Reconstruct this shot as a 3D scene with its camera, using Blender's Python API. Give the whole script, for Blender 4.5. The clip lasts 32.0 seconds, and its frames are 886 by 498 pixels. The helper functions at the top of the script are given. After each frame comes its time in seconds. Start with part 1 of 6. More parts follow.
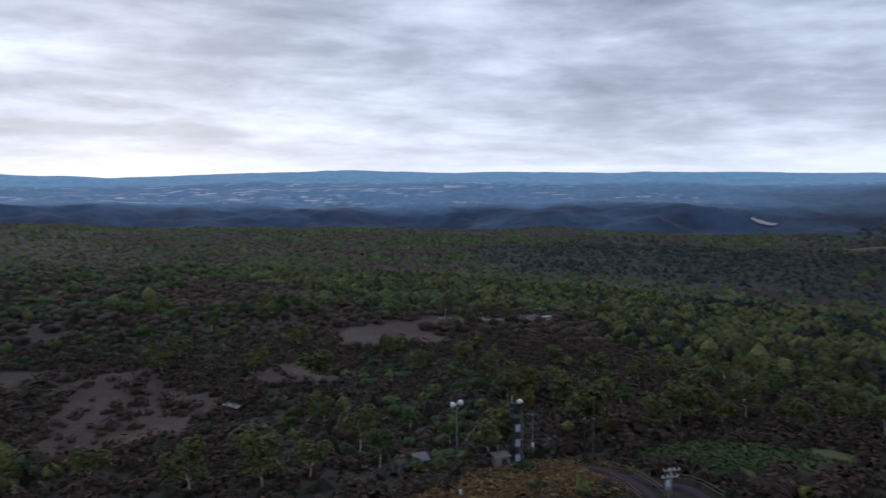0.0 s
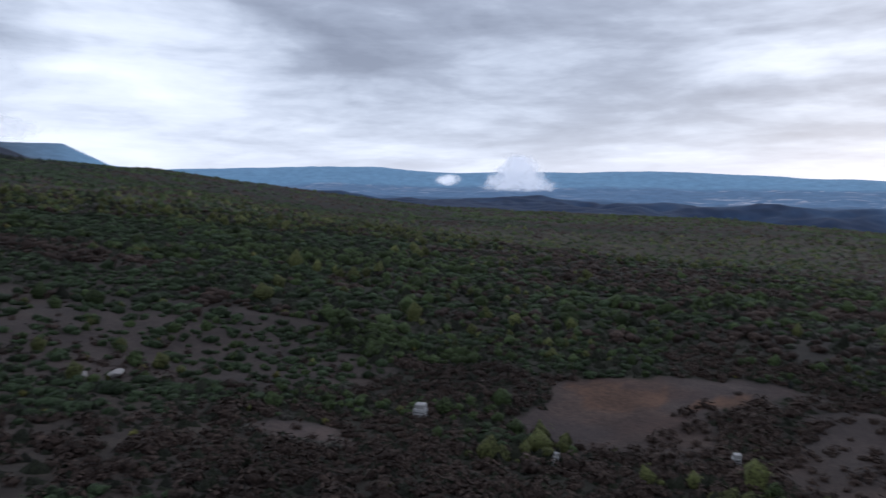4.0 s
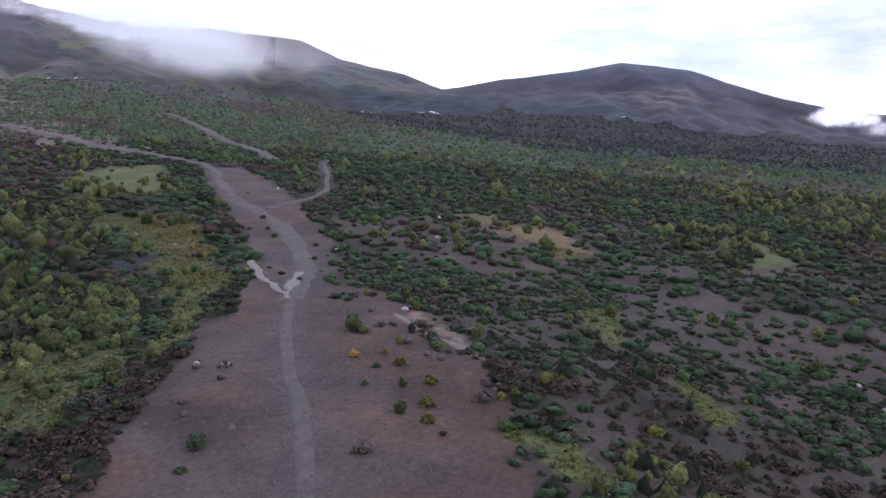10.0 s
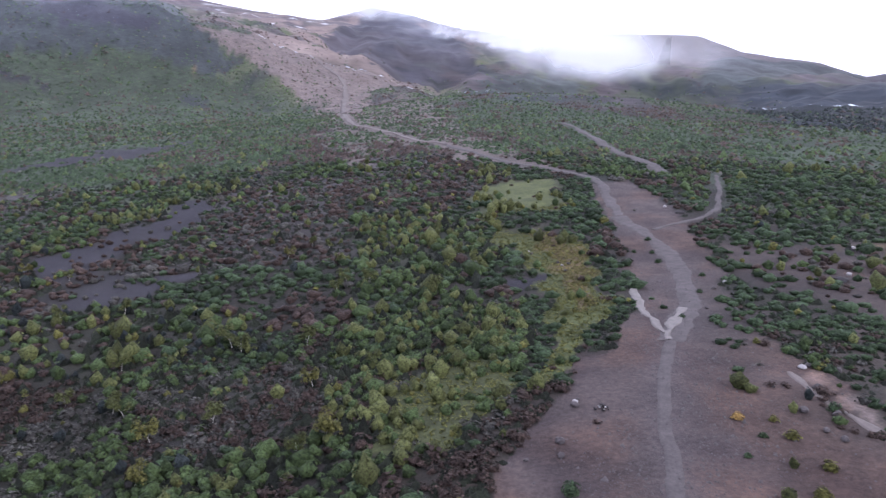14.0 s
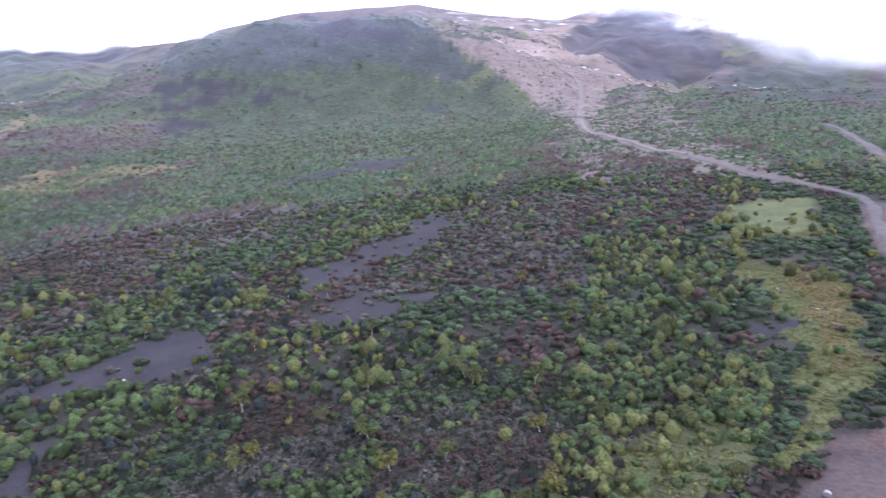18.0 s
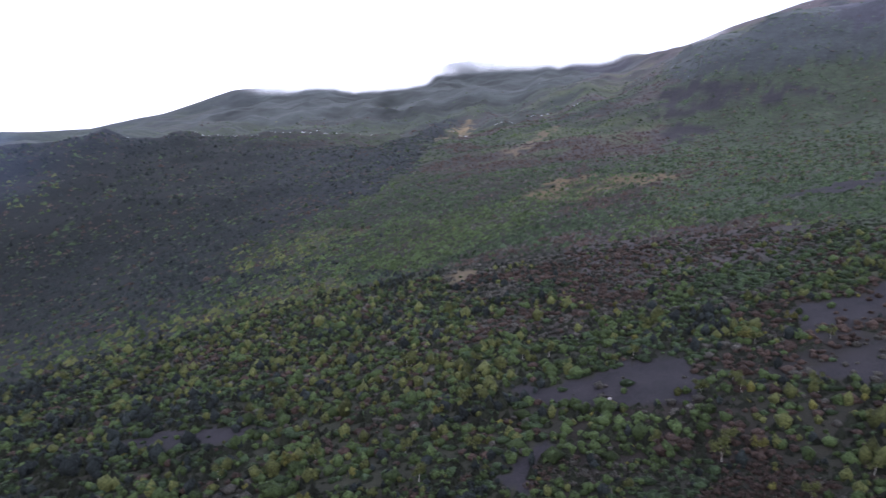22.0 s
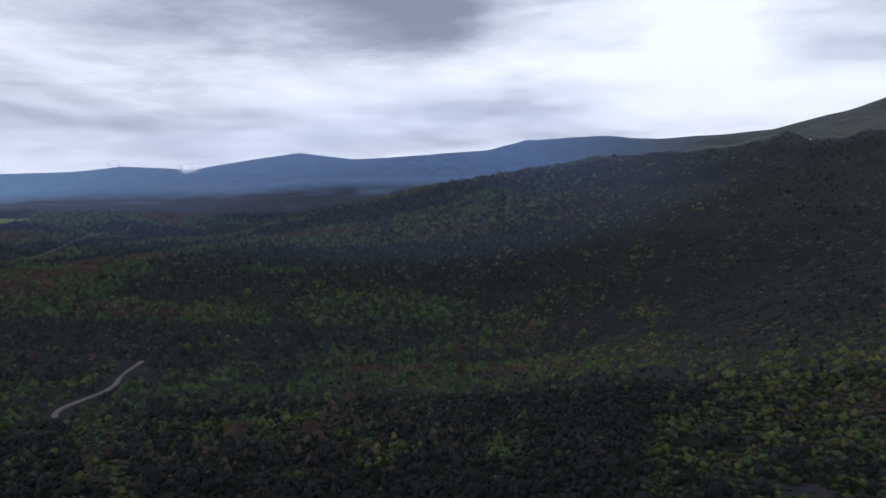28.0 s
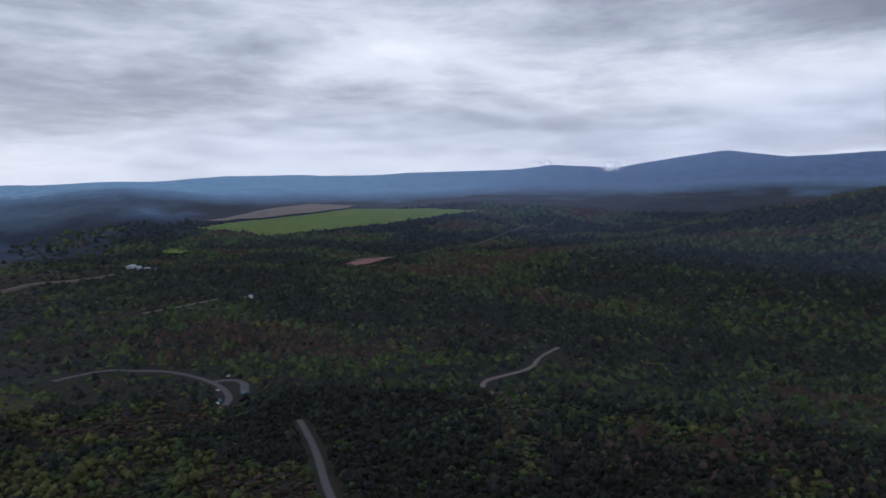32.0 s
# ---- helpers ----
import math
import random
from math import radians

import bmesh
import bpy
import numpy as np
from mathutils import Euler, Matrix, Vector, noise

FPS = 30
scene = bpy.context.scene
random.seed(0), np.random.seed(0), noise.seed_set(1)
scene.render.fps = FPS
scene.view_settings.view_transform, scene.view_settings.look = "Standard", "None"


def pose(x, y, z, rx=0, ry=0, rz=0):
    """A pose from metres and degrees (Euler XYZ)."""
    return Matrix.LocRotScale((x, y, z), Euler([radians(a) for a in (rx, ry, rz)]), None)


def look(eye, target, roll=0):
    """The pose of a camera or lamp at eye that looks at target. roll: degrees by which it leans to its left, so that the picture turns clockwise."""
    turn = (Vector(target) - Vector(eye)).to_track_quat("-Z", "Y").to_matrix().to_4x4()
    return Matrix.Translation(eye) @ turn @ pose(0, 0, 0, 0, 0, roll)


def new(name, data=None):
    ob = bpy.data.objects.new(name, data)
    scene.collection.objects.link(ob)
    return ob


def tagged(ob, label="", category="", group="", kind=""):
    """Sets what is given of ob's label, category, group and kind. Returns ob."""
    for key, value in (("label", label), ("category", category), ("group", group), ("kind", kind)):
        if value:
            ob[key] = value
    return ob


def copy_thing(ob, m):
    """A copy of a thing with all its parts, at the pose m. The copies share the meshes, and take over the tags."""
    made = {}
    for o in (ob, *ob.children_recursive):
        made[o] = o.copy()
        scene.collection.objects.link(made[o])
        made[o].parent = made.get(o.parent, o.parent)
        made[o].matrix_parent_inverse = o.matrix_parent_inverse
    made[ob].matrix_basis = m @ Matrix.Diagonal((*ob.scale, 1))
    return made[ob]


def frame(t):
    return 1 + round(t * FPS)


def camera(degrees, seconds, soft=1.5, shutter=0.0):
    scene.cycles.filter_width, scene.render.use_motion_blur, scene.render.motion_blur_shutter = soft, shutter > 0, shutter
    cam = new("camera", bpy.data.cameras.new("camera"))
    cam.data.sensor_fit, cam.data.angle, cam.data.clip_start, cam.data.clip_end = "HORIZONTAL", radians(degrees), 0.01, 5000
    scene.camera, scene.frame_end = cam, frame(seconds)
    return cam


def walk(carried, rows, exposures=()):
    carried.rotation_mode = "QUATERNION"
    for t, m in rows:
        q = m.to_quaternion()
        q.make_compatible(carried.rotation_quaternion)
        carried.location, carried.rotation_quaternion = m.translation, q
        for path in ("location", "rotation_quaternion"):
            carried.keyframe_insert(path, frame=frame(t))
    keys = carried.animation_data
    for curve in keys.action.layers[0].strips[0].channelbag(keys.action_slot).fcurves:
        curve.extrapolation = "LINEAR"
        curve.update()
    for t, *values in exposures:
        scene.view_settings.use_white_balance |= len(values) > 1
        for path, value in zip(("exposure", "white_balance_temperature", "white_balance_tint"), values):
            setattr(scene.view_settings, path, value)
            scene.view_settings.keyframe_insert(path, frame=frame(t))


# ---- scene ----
# ---------------------------------------------------------------- camera
cam = camera(64.17, 32.0, soft=1.4, shutter=0.5)
# seconds, eye, target, roll
PATH = [
    (0.0, (-0.00, 0.00, -0.00), (0.00, 99.46, -10.40), -0.09),
    (0.5, (0.01, 0.05, 0.75), (-10.44, 98.96, -9.60), -0.12),
    (1.0, (0.02, 0.15, 1.51), (-23.13, 96.89, -8.73), -0.05),
    (1.5, (0.14, 0.33, 2.25), (-35.41, 93.23, -8.02), -0.04),
    (2.0, (0.17, 0.56, 3.01), (-47.11, 88.08, -7.23), -0.08),
    (2.5, (-0.28, 0.71, 3.73), (-58.29, 81.52, -6.49), 0.04),
    (3.0, (-0.26, 0.81, 4.45), (-68.24, 73.44, -5.75), 0.11),
    (3.5, (-0.38, 0.87, 5.14), (-77.13, 64.16, -5.05), 0.11),
    (4.0, (-0.53, 1.23, 5.76), (-84.85, 54.04, -4.34), 0.13),
    (4.5, (-0.63, 1.62, 6.59), (-91.10, 43.03, -3.42), 0.12),
    (6.5, (-0.44, 1.94, 11.90), (-99.81, -2.50, 1.61), 0.13),
    (7.0, (-0.58, 1.90, 13.09), (-98.76, -14.06, 2.79), 0.22),
    (7.5, (-0.80, 1.87, 14.00), (-96.45, -25.39, 3.64), 0.17),
    (8.0, (-1.18, 1.79, 14.96), (-93.00, -36.42, 4.57), 0.16),
    (8.5, (-1.51, 1.71, 15.90), (-88.39, -46.68, 5.42), 0.16),
    (9.0, (-1.67, 1.80, 16.89), (-84.69, -52.94, 6.32), 0.16),
    (9.5, (-1.75, 1.91, 17.86), (-83.41, -54.84, 7.26), 0.15),
    (10.0, (-1.74, 1.98, 18.91), (-82.27, -56.34, 8.23), 0.05),
    (10.5, (-1.78, 2.00, 19.99), (-80.74, -58.42, 9.27), 0.02),
    (11.0, (-1.73, 1.91, 21.12), (-78.16, -61.68, 10.39), -0.03),
    (11.5, (-1.66, 1.77, 22.27), (-72.97, -67.52, 11.56), -0.01),
    (12.0, (-1.77, 1.53, 23.46), (-66.71, -73.75, 12.78), 0.00),
    (12.5, (-1.78, 1.53, 24.69), (-59.79, -79.22, 13.98), -0.02),
    (13.0, (-1.91, 1.40, 25.92), (-52.70, -84.06, 15.15), -0.06),
    (13.5, (-2.04, 1.12, 27.14), (-46.16, -87.98, 16.40), -0.02),
    (14.0, (-2.26, 1.13, 28.45), (-42.01, -89.99, 17.67), -0.01),
    (14.5, (-2.56, 1.20, 29.80), (-39.68, -91.02, 19.04), -0.08),
    (16.5, (-2.83, 0.89, 36.19), (-31.93, -94.16, 25.28), -0.16),
    (17.0, (-2.54, 1.00, 37.98), (-28.13, -95.05, 27.01), -0.18),
    (17.5, (-1.95, 1.38, 39.74), (-19.35, -96.48, 28.73), -0.21),
    (18.0, (-1.96, 1.27, 41.36), (-10.53, -97.75, 30.35), -0.28),
    (18.5, (-2.25, 1.02, 42.85), (-2.14, -98.38, 31.88), -0.29),
    (19.0, (-2.34, 0.91, 44.52), (6.32, -98.12, 33.58), -0.32),
    (19.5, (-2.32, 0.68, 46.07), (14.72, -97.26, 35.15), -0.28),
    (20.0, (-2.25, 0.42, 47.69), (23.16, -95.69, 36.85), -0.25),
    (20.5, (-2.23, 0.05, 49.41), (31.32, -93.53, 38.57), -0.26),
    (21.0, (-2.16, -0.31, 50.91), (39.24, -90.69, 40.11), -0.27),
    (21.5, (-2.08, -0.70, 52.36), (46.60, -87.39, 41.59), -0.25),
    (22.0, (-1.98, -0.93, 53.98), (53.30, -83.56, 43.20), -0.27),
    (22.5, (-1.98, -1.13, 55.51), (59.59, -79.19, 44.75), -0.23),
    (23.0, (-1.85, -1.14, 57.13), (65.52, -74.26, 46.40), -0.23),
    (23.5, (-1.85, -1.15, 58.71), (70.80, -69.03, 47.99), -0.24),
    (24.0, (-1.65, -1.29, 60.37), (75.92, -63.48, 49.66), -0.23),
    (24.5, (-1.36, -1.51, 62.10), (80.71, -57.61, 51.30), -0.18),
    (25.0, (-0.89, -1.83, 63.72), (85.17, -51.59, 52.88), -0.16),
    (25.5, (-0.62, -2.13, 65.26), (88.99, -45.16, 54.39), -0.16),
    (26.0, (-0.44, -2.42, 66.72), (92.12, -38.68, 55.85), -0.21),
    (26.5, (-0.11, -2.66, 68.10), (94.83, -32.14, 57.24), -0.17),
    (28.5, (0.17, -4.39, 73.88), (99.54, -7.86, 63.27), -0.45),
    (29.0, (0.40, -4.10, 74.36), (99.84, -2.98, 63.80), -0.45),
    (29.5, (0.90, -3.68, 74.62), (100.09, 3.30, 64.09), -0.42),
    (30.0, (1.51, -3.38, 74.70), (99.93, 10.88, 64.20), -0.27),
    (30.5, (2.11, -2.92, 74.54), (99.16, 18.76, 63.97), -0.35),
    (31.0, (2.85, -2.83, 74.48), (97.43, 27.87, 63.90), -0.14),
    (31.5, (3.44, -3.09, 74.28), (94.67, 36.45, 63.61), -0.15),
    (32.0, (4.12, -3.35, 73.95), (92.04, 43.09, 63.23), -0.14),
]
EXPOSURES = [(0, 0.32, 5900, 12), (2, 0.2, 5900, 12), (4, 0.33, 5950, 13), (7, 0.7, 5950, 19), (9, 1.38, 5950, 20), (11, 1.55, 5900, 22), (13, 1.8, 5850, 24), (14.5, 2.1, 5800, 24), (17, 2.38, 5700, 25), (18, 2.6, 5700, 25), (19, 2.58, 5750, 26), (20, 2.36, 5750, 26), (21, 1.95, 5800, 24), (23, 1.08, 5850, 20), (24, 0.56, 5850, 20), (26, 0.13, 6050, 16), (29, 0.27, 6100, 14), (32, 0.1, 6100, 14)]
walk(cam, [(t, look(eye, target, roll)) for t, eye, target, roll in PATH], EXPOSURES)

# ---------------------------------------------------------------- sky and sun
SUN_BEARING, SUN_HEIGHT = 24, 14


def node(nt, kind, **inputs):
    n = nt.nodes.new(kind)
    for key, v in inputs.items():
        s = n.inputs[int(key[1:])] if key[0] == "i" and key[1:].isdigit() else n.inputs[key.replace("_", " ")]
        if isinstance(v, bpy.types.NodeSocket):
            nt.links.new(v, s)
        else:
            s.default_value = v
    return n


def ramp(nt, fac, stops):
    n = nt.nodes.new("ShaderNodeValToRGB")
    el = n.color_ramp.elements
    while len(el) < len(stops):
        el.new(0.5)
    for e, (p, c) in zip(el, stops):
        e.position, e.color = p, (*c, 1) if len(c) == 3 else c
    nt.links.new(fac, n.inputs[0])
    return n.outputs[0]


def maths(nt, op, a, b=0.0, clamp=False):
    n = nt.nodes.new("ShaderNodeMath")
    n.operation, n.use_clamp = op, clamp
    for i, v in enumerate((a, b)):
        if isinstance(v, bpy.types.NodeSocket):
            nt.links.new(v, n.inputs[i])
        else:
            n.inputs[i].default_value = v
    return n.outputs[0]


def mixed(nt, fac, a, b, mode="MIX"):
    n = nt.nodes.new("ShaderNodeMix")
    n.data_type, n.blend_type = "RGBA", mode
    for s, v in ((n.inputs[0], fac), (n.inputs[6], a), (n.inputs[7], b)):
        if isinstance(v, bpy.types.NodeSocket):
            nt.links.new(v, s)
        else:
            s.default_value = v if not isinstance(v, tuple) else (*v[:3], 1)
    return n.outputs[2]


def build_sky():
    world = bpy.data.worlds.new("overcast_sky")
    scene.world = world
    world.use_nodes = True
    nt = world.node_tree
    nt.nodes.clear()
    out, bg = nt.nodes.new("ShaderNodeOutputWorld"), nt.nodes.new("ShaderNodeBackground")
    air = nt.nodes.new("ShaderNodeTexSky")
    air.sky_type, air.sun_disc = "NISHITA", False
    air.sun_elevation, air.sun_rotation = radians(SUN_HEIGHT), radians(-SUN_BEARING)
    way = nt.nodes.new("ShaderNodeTexCoord").outputs["Generated"]
    sep = node(nt, "ShaderNodeSeparateXYZ", i0=way)
    up = maths(nt, "MAXIMUM", sep.outputs[2], 0.0)
    flat = maths(nt, "ADD", up, 0.14)
    px, py = maths(nt, "DIVIDE", sep.outputs[0], flat), maths(nt, "DIVIDE", sep.outputs[1], flat)
    plane = node(nt, "ShaderNodeCombineXYZ", i0=px, i1=py, i2=0.0).outputs[0]
    broad = node(nt, "ShaderNodeTexNoise", Vector=plane, Scale=0.42, Detail=7.0, Roughness=0.52, Distortion=0.6).outputs[0]
    fine = node(nt, "ShaderNodeTexNoise", Vector=plane, Scale=1.7, Detail=9.0, Roughness=0.6, Distortion=0.25).outputs[0]
    layers = node(nt, "ShaderNodeCombineXYZ", i0=maths(nt, "MULTIPLY", sep.outputs[0], 2.4), i1=maths(nt, "MULTIPLY", sep.outputs[1], 2.4), i2=maths(nt, "MULTIPLY", sep.outputs[2], 17.0)).outputs[0]
    streak = node(nt, "ShaderNodeTexNoise", Vector=layers, Scale=1.5, Detail=8.0, Roughness=0.55, Distortion=0.35).outputs[0]
    mix = maths(nt, "ADD", maths(nt, "MULTIPLY", broad, 0.54), maths(nt, "ADD", maths(nt, "MULTIPLY", fine, 0.26), maths(nt, "MULTIPLY", streak, 0.2)))
    # heavier banks of cloud, and thin bright ones: bearing, height, narrowness, weight
    for az, el, tight, weight in ((12, 17, 40, -0.085), (345, 16, 40, -0.075), (66, 14, 50, -0.11), (96, 14, 150, -0.05), (50, 11, 40, -0.09), (267, 12, 170, -0.12), (283, 14, 80, -0.03),
                                  (35, 7, 60, 0.03), (82, 6, 150, 0.04), (122, 11, 60, 0.07), (245, 11, 130, 0.14), (235, 12, 50, 0.09), (300, 9, 150, 0.05), (310, 2, 120, 0.03)):
        aim = Vector((-math.sin(radians(az)) * math.cos(radians(el)), math.cos(radians(az)) * math.cos(radians(el)), math.sin(radians(el))))
        dot = node(nt, "ShaderNodeVectorMath", i0=way, i1=aim)
        dot.operation = "DOT_PRODUCT"
        lobe = maths(nt, "POWER", maths(nt, "MAXIMUM", dot.outputs["Value"], 0.0), float(tight))
        mix = maths(nt, "ADD", mix, maths(nt, "MULTIPLY", lobe, weight))
    cloud = ramp(nt, mix, [(0.36, (0.25, 0.28, 0.345)), (0.43, (0.37, 0.41, 0.485)), (0.485, (0.54, 0.59, 0.67)), (0.55, (0.76, 0.81, 0.88)), (0.64, (0.95, 0.99, 1.04))])
    # paler towards the horizon, whitest round the hidden sun
    low = maths(nt, "POWER", maths(nt, "SUBTRACT", 1.0, up), 16.0)
    pale = mixed(nt, maths(nt, "MULTIPLY", low, 0.7), cloud, (0.88, 0.91, 0.97))
    toward = node(nt, "ShaderNodeVectorMath", i0=way, i1=(-math.sin(radians(SUN_BEARING)) * 0.97, math.cos(radians(SUN_BEARING)) * 0.97, 0.24))
    toward.operation = "DOT_PRODUCT"
    glow = maths(nt, "MULTIPLY", maths(nt, "POWER", maths(nt, "MAXIMUM", toward.outputs["Value"], 0.0), 10.0), 0.05)
    lit = mixed(nt, glow, pale, (1.2, 1.2, 1.22))
    sky = mixed(nt, 0.003, lit, air.outputs[0])
    nt.links.new(sky, bg.inputs[0])
    bg.inputs[1].default_value = 0.85
    nt.links.new(bg.outputs[0], out.inputs[0])


build_sky()
sun = new("sun", bpy.data.lights.new("sun", "SUN"))
sun.data.energy, sun.data.angle, sun.data.color = 0.5, radians(25), (1.0, 0.95, 0.88)
sun.matrix_world = look((-math.sin(radians(SUN_BEARING)) * 100, math.cos(radians(SUN_BEARING)) * 100, 100 * math.tan(radians(SUN_HEIGHT + 20))), (0, 0, 0))

# ---------------------------------------------------------------- materials
def material(name, rough=0.9):
    m = bpy.data.materials.new(name)
    m.use_nodes = True
    nt = m.node_tree
    bsdf = nt.nodes["Principled BSDF"]
    bsdf.inputs["Roughness"].default_value = rough
    bsdf.inputs["Specular IOR Level"].default_value = 0.25
    return m, nt, bsdf


def place(nt):
    return nt.nodes.new("ShaderNodeNewGeometry").outputs["Position"]


def plain(name, colour, rough=0.85, metal=0.0, size=3.0, spread=0.25):
    """A worn surface: one colour with mottling at two scales."""
    m, nt, bsdf = material(name, rough)
    pos = place(nt)
    a = node(nt, "ShaderNodeTexNoise", Vector=pos, Scale=size, Detail=5.0, Roughness=0.65).outputs[0]
    b = node(nt, "ShaderNodeTexNoise", Vector=pos, Scale=size * 6, Detail=3.0).outputs[0]
    f = maths(nt, "ADD", maths(nt, "MULTIPLY", a, 0.65), maths(nt, "MULTIPLY", b, 0.35))
    c = ramp(nt, f, [(0.3, tuple(v * (1 - spread) for v in colour)), (0.7, tuple(min(1, v * (1 + spread)) for v in colour))])
    nt.links.new(c, bsdf.inputs["Base Color"])
    bsdf.inputs["Metallic"].default_value = metal
    return m


def foliage(name, dark, mid, light):
    """Leaves: the colour wanders from plant to plant, and a little from tuft to tuft; shade among the leaves is painted
    in.
    """
    m, nt, bsdf = material(name, 0.75)
    geo = nt.nodes.new("ShaderNodeNewGeometry")
    broad = node(nt, "ShaderNodeTexNoise", Vector=geo.outputs["Position"], Scale=0.035, Detail=6.0, Roughness=0.75).outputs[0]
    tuft = geo.outputs["Random Per Island"]
    f = maths(nt, "ADD", maths(nt, "MULTIPLY", broad, 0.7), maths(nt, "MULTIPLY", tuft, 0.3))
    c = ramp(nt, f, [(0.3, dark), (0.5, mid), (0.72, light)])
    nt.links.new(c, bsdf.inputs["Base Color"])
    bsdf.inputs["Specular IOR Level"].default_value = 0.1
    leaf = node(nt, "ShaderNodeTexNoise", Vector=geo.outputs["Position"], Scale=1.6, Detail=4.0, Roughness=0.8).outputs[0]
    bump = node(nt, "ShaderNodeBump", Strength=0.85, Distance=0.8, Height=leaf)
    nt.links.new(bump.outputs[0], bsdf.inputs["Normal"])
    # shade put into the colour: hollows of the leaf bump dark, crests pale
    leaf_shade = ramp(nt, leaf, [(0.36, (0.28, 0.28, 0.3)), (0.6, (1.4, 1.4, 1.36))])
    nt.links.new(mixed(nt, 1.0, c, leaf_shade, "MULTIPLY"), bsdf.inputs["Base Color"])
    return m


def ground_material():
    m, nt, bsdf = material("volcanic_soil", 0.95)
    tint = nt.nodes.new("ShaderNodeVertexColor")
    tint.layer_name = "tint"
    pos = place(nt)
    stones = node(nt, "ShaderNodeTexNoise", Vector=pos, Scale=0.9, Detail=6.0, Roughness=0.75).outputs[0]
    broad = node(nt, "ShaderNodeTexNoise", Vector=pos, Scale=0.06, Detail=5.0, Roughness=0.7).outputs[0]
    f = maths(nt, "ADD", maths(nt, "MULTIPLY", stones, 0.55), maths(nt, "MULTIPLY", broad, 0.45))
    k = ramp(nt, f, [(0.38, (0.5, 0.5, 0.51)), (0.5, (1, 1, 1)), (0.62, (1.6, 1.56, 1.5))])
    nt.links.new(mixed(nt, 1.0, tint.outputs[0], k, "MULTIPLY"), bsdf.inputs["Base Color"])
    bump = node(nt, "ShaderNodeBump", Strength=0.5, Distance=0.4, Height=stones)
    nt.links.new(bump.outputs[0], bsdf.inputs["Normal"])
    return m


def distance_material():
    """Land seen through many kilometres of air: a matt tone, with emission put in for the air's glow."""
    m, nt, bsdf = material("far_land", 1.0)
    tint = nt.nodes.new("ShaderNodeVertexColor")
    tint.layer_name = "tint"
    pos = place(nt)
    n = node(nt, "ShaderNodeTexNoise", Vector=pos, Scale=0.02, Detail=8.0, Roughness=0.75).outputs[0]
    k = ramp(nt, n, [(0.35, (0.82, 0.82, 0.84)), (0.65, (1.16, 1.16, 1.15))])
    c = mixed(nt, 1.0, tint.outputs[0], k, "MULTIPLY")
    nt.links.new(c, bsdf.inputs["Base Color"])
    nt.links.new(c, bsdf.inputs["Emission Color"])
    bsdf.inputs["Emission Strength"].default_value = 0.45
    return m


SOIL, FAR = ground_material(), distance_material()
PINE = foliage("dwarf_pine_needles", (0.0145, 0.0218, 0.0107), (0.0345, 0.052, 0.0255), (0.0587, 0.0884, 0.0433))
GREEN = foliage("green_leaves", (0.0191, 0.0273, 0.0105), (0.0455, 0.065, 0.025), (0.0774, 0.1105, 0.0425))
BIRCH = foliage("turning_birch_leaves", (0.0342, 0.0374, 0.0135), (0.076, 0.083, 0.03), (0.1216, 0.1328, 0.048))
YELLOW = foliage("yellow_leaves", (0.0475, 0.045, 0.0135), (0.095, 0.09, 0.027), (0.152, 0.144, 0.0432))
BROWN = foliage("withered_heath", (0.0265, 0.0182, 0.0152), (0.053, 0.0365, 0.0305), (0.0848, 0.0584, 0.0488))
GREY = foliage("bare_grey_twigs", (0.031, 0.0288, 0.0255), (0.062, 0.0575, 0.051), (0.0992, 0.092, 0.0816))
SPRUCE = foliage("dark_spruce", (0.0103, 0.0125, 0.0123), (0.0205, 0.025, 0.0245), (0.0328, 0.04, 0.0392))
# low filler growth, its colour darkened for the shade between shrubs
SHADED_UNDERGROWTH = foliage("shaded_undergrowth_leaves", (0.007, 0.008, 0.0049), (0.014, 0.016, 0.0098), (0.0224, 0.0256, 0.0157))
GOLD = foliage("golden_grass_tufts", (0.17, 0.105, 0.036), (0.29, 0.18, 0.058), (0.42, 0.27, 0.09))
MEADOW_GRASS = foliage("meadow_grass_blades", (0.060, 0.066, 0.024), (0.105, 0.108, 0.034), (0.165, 0.155, 0.048))
STRAW = foliage("straw_grass", (0.085, 0.070, 0.030), (0.145, 0.118, 0.046), (0.22, 0.175, 0.068))
WASH = plain("bleached_gravel", (0.145, 0.127, 0.116), 0.95, 0, 0.6, 0.3)
GRAVEL = plain("trail_gravel", (0.067, 0.056, 0.0535), 0.95, 0, 0.35, 0.4)
PALE = plain("pale_pumice_sand", (0.118, 0.097, 0.087), 0.95, 0, 0.8, 0.25)
ROCK = plain("grey_andesite", (0.064, 0.054, 0.053), 0.9, 0, 1.2, 0.4)
WHITE_ROCK = plain("pale_rock", (0.27, 0.25, 0.24), 0.9, 0, 1.2, 0.2)
DARK_ROCK = plain("dark_lava_rock", (0.03, 0.026, 0.026), 0.9, 0, 1.2, 0.4)
ASPHALT = plain("asphalt", (0.06, 0.06, 0.064), 0.85, 0, 0.7, 0.2)

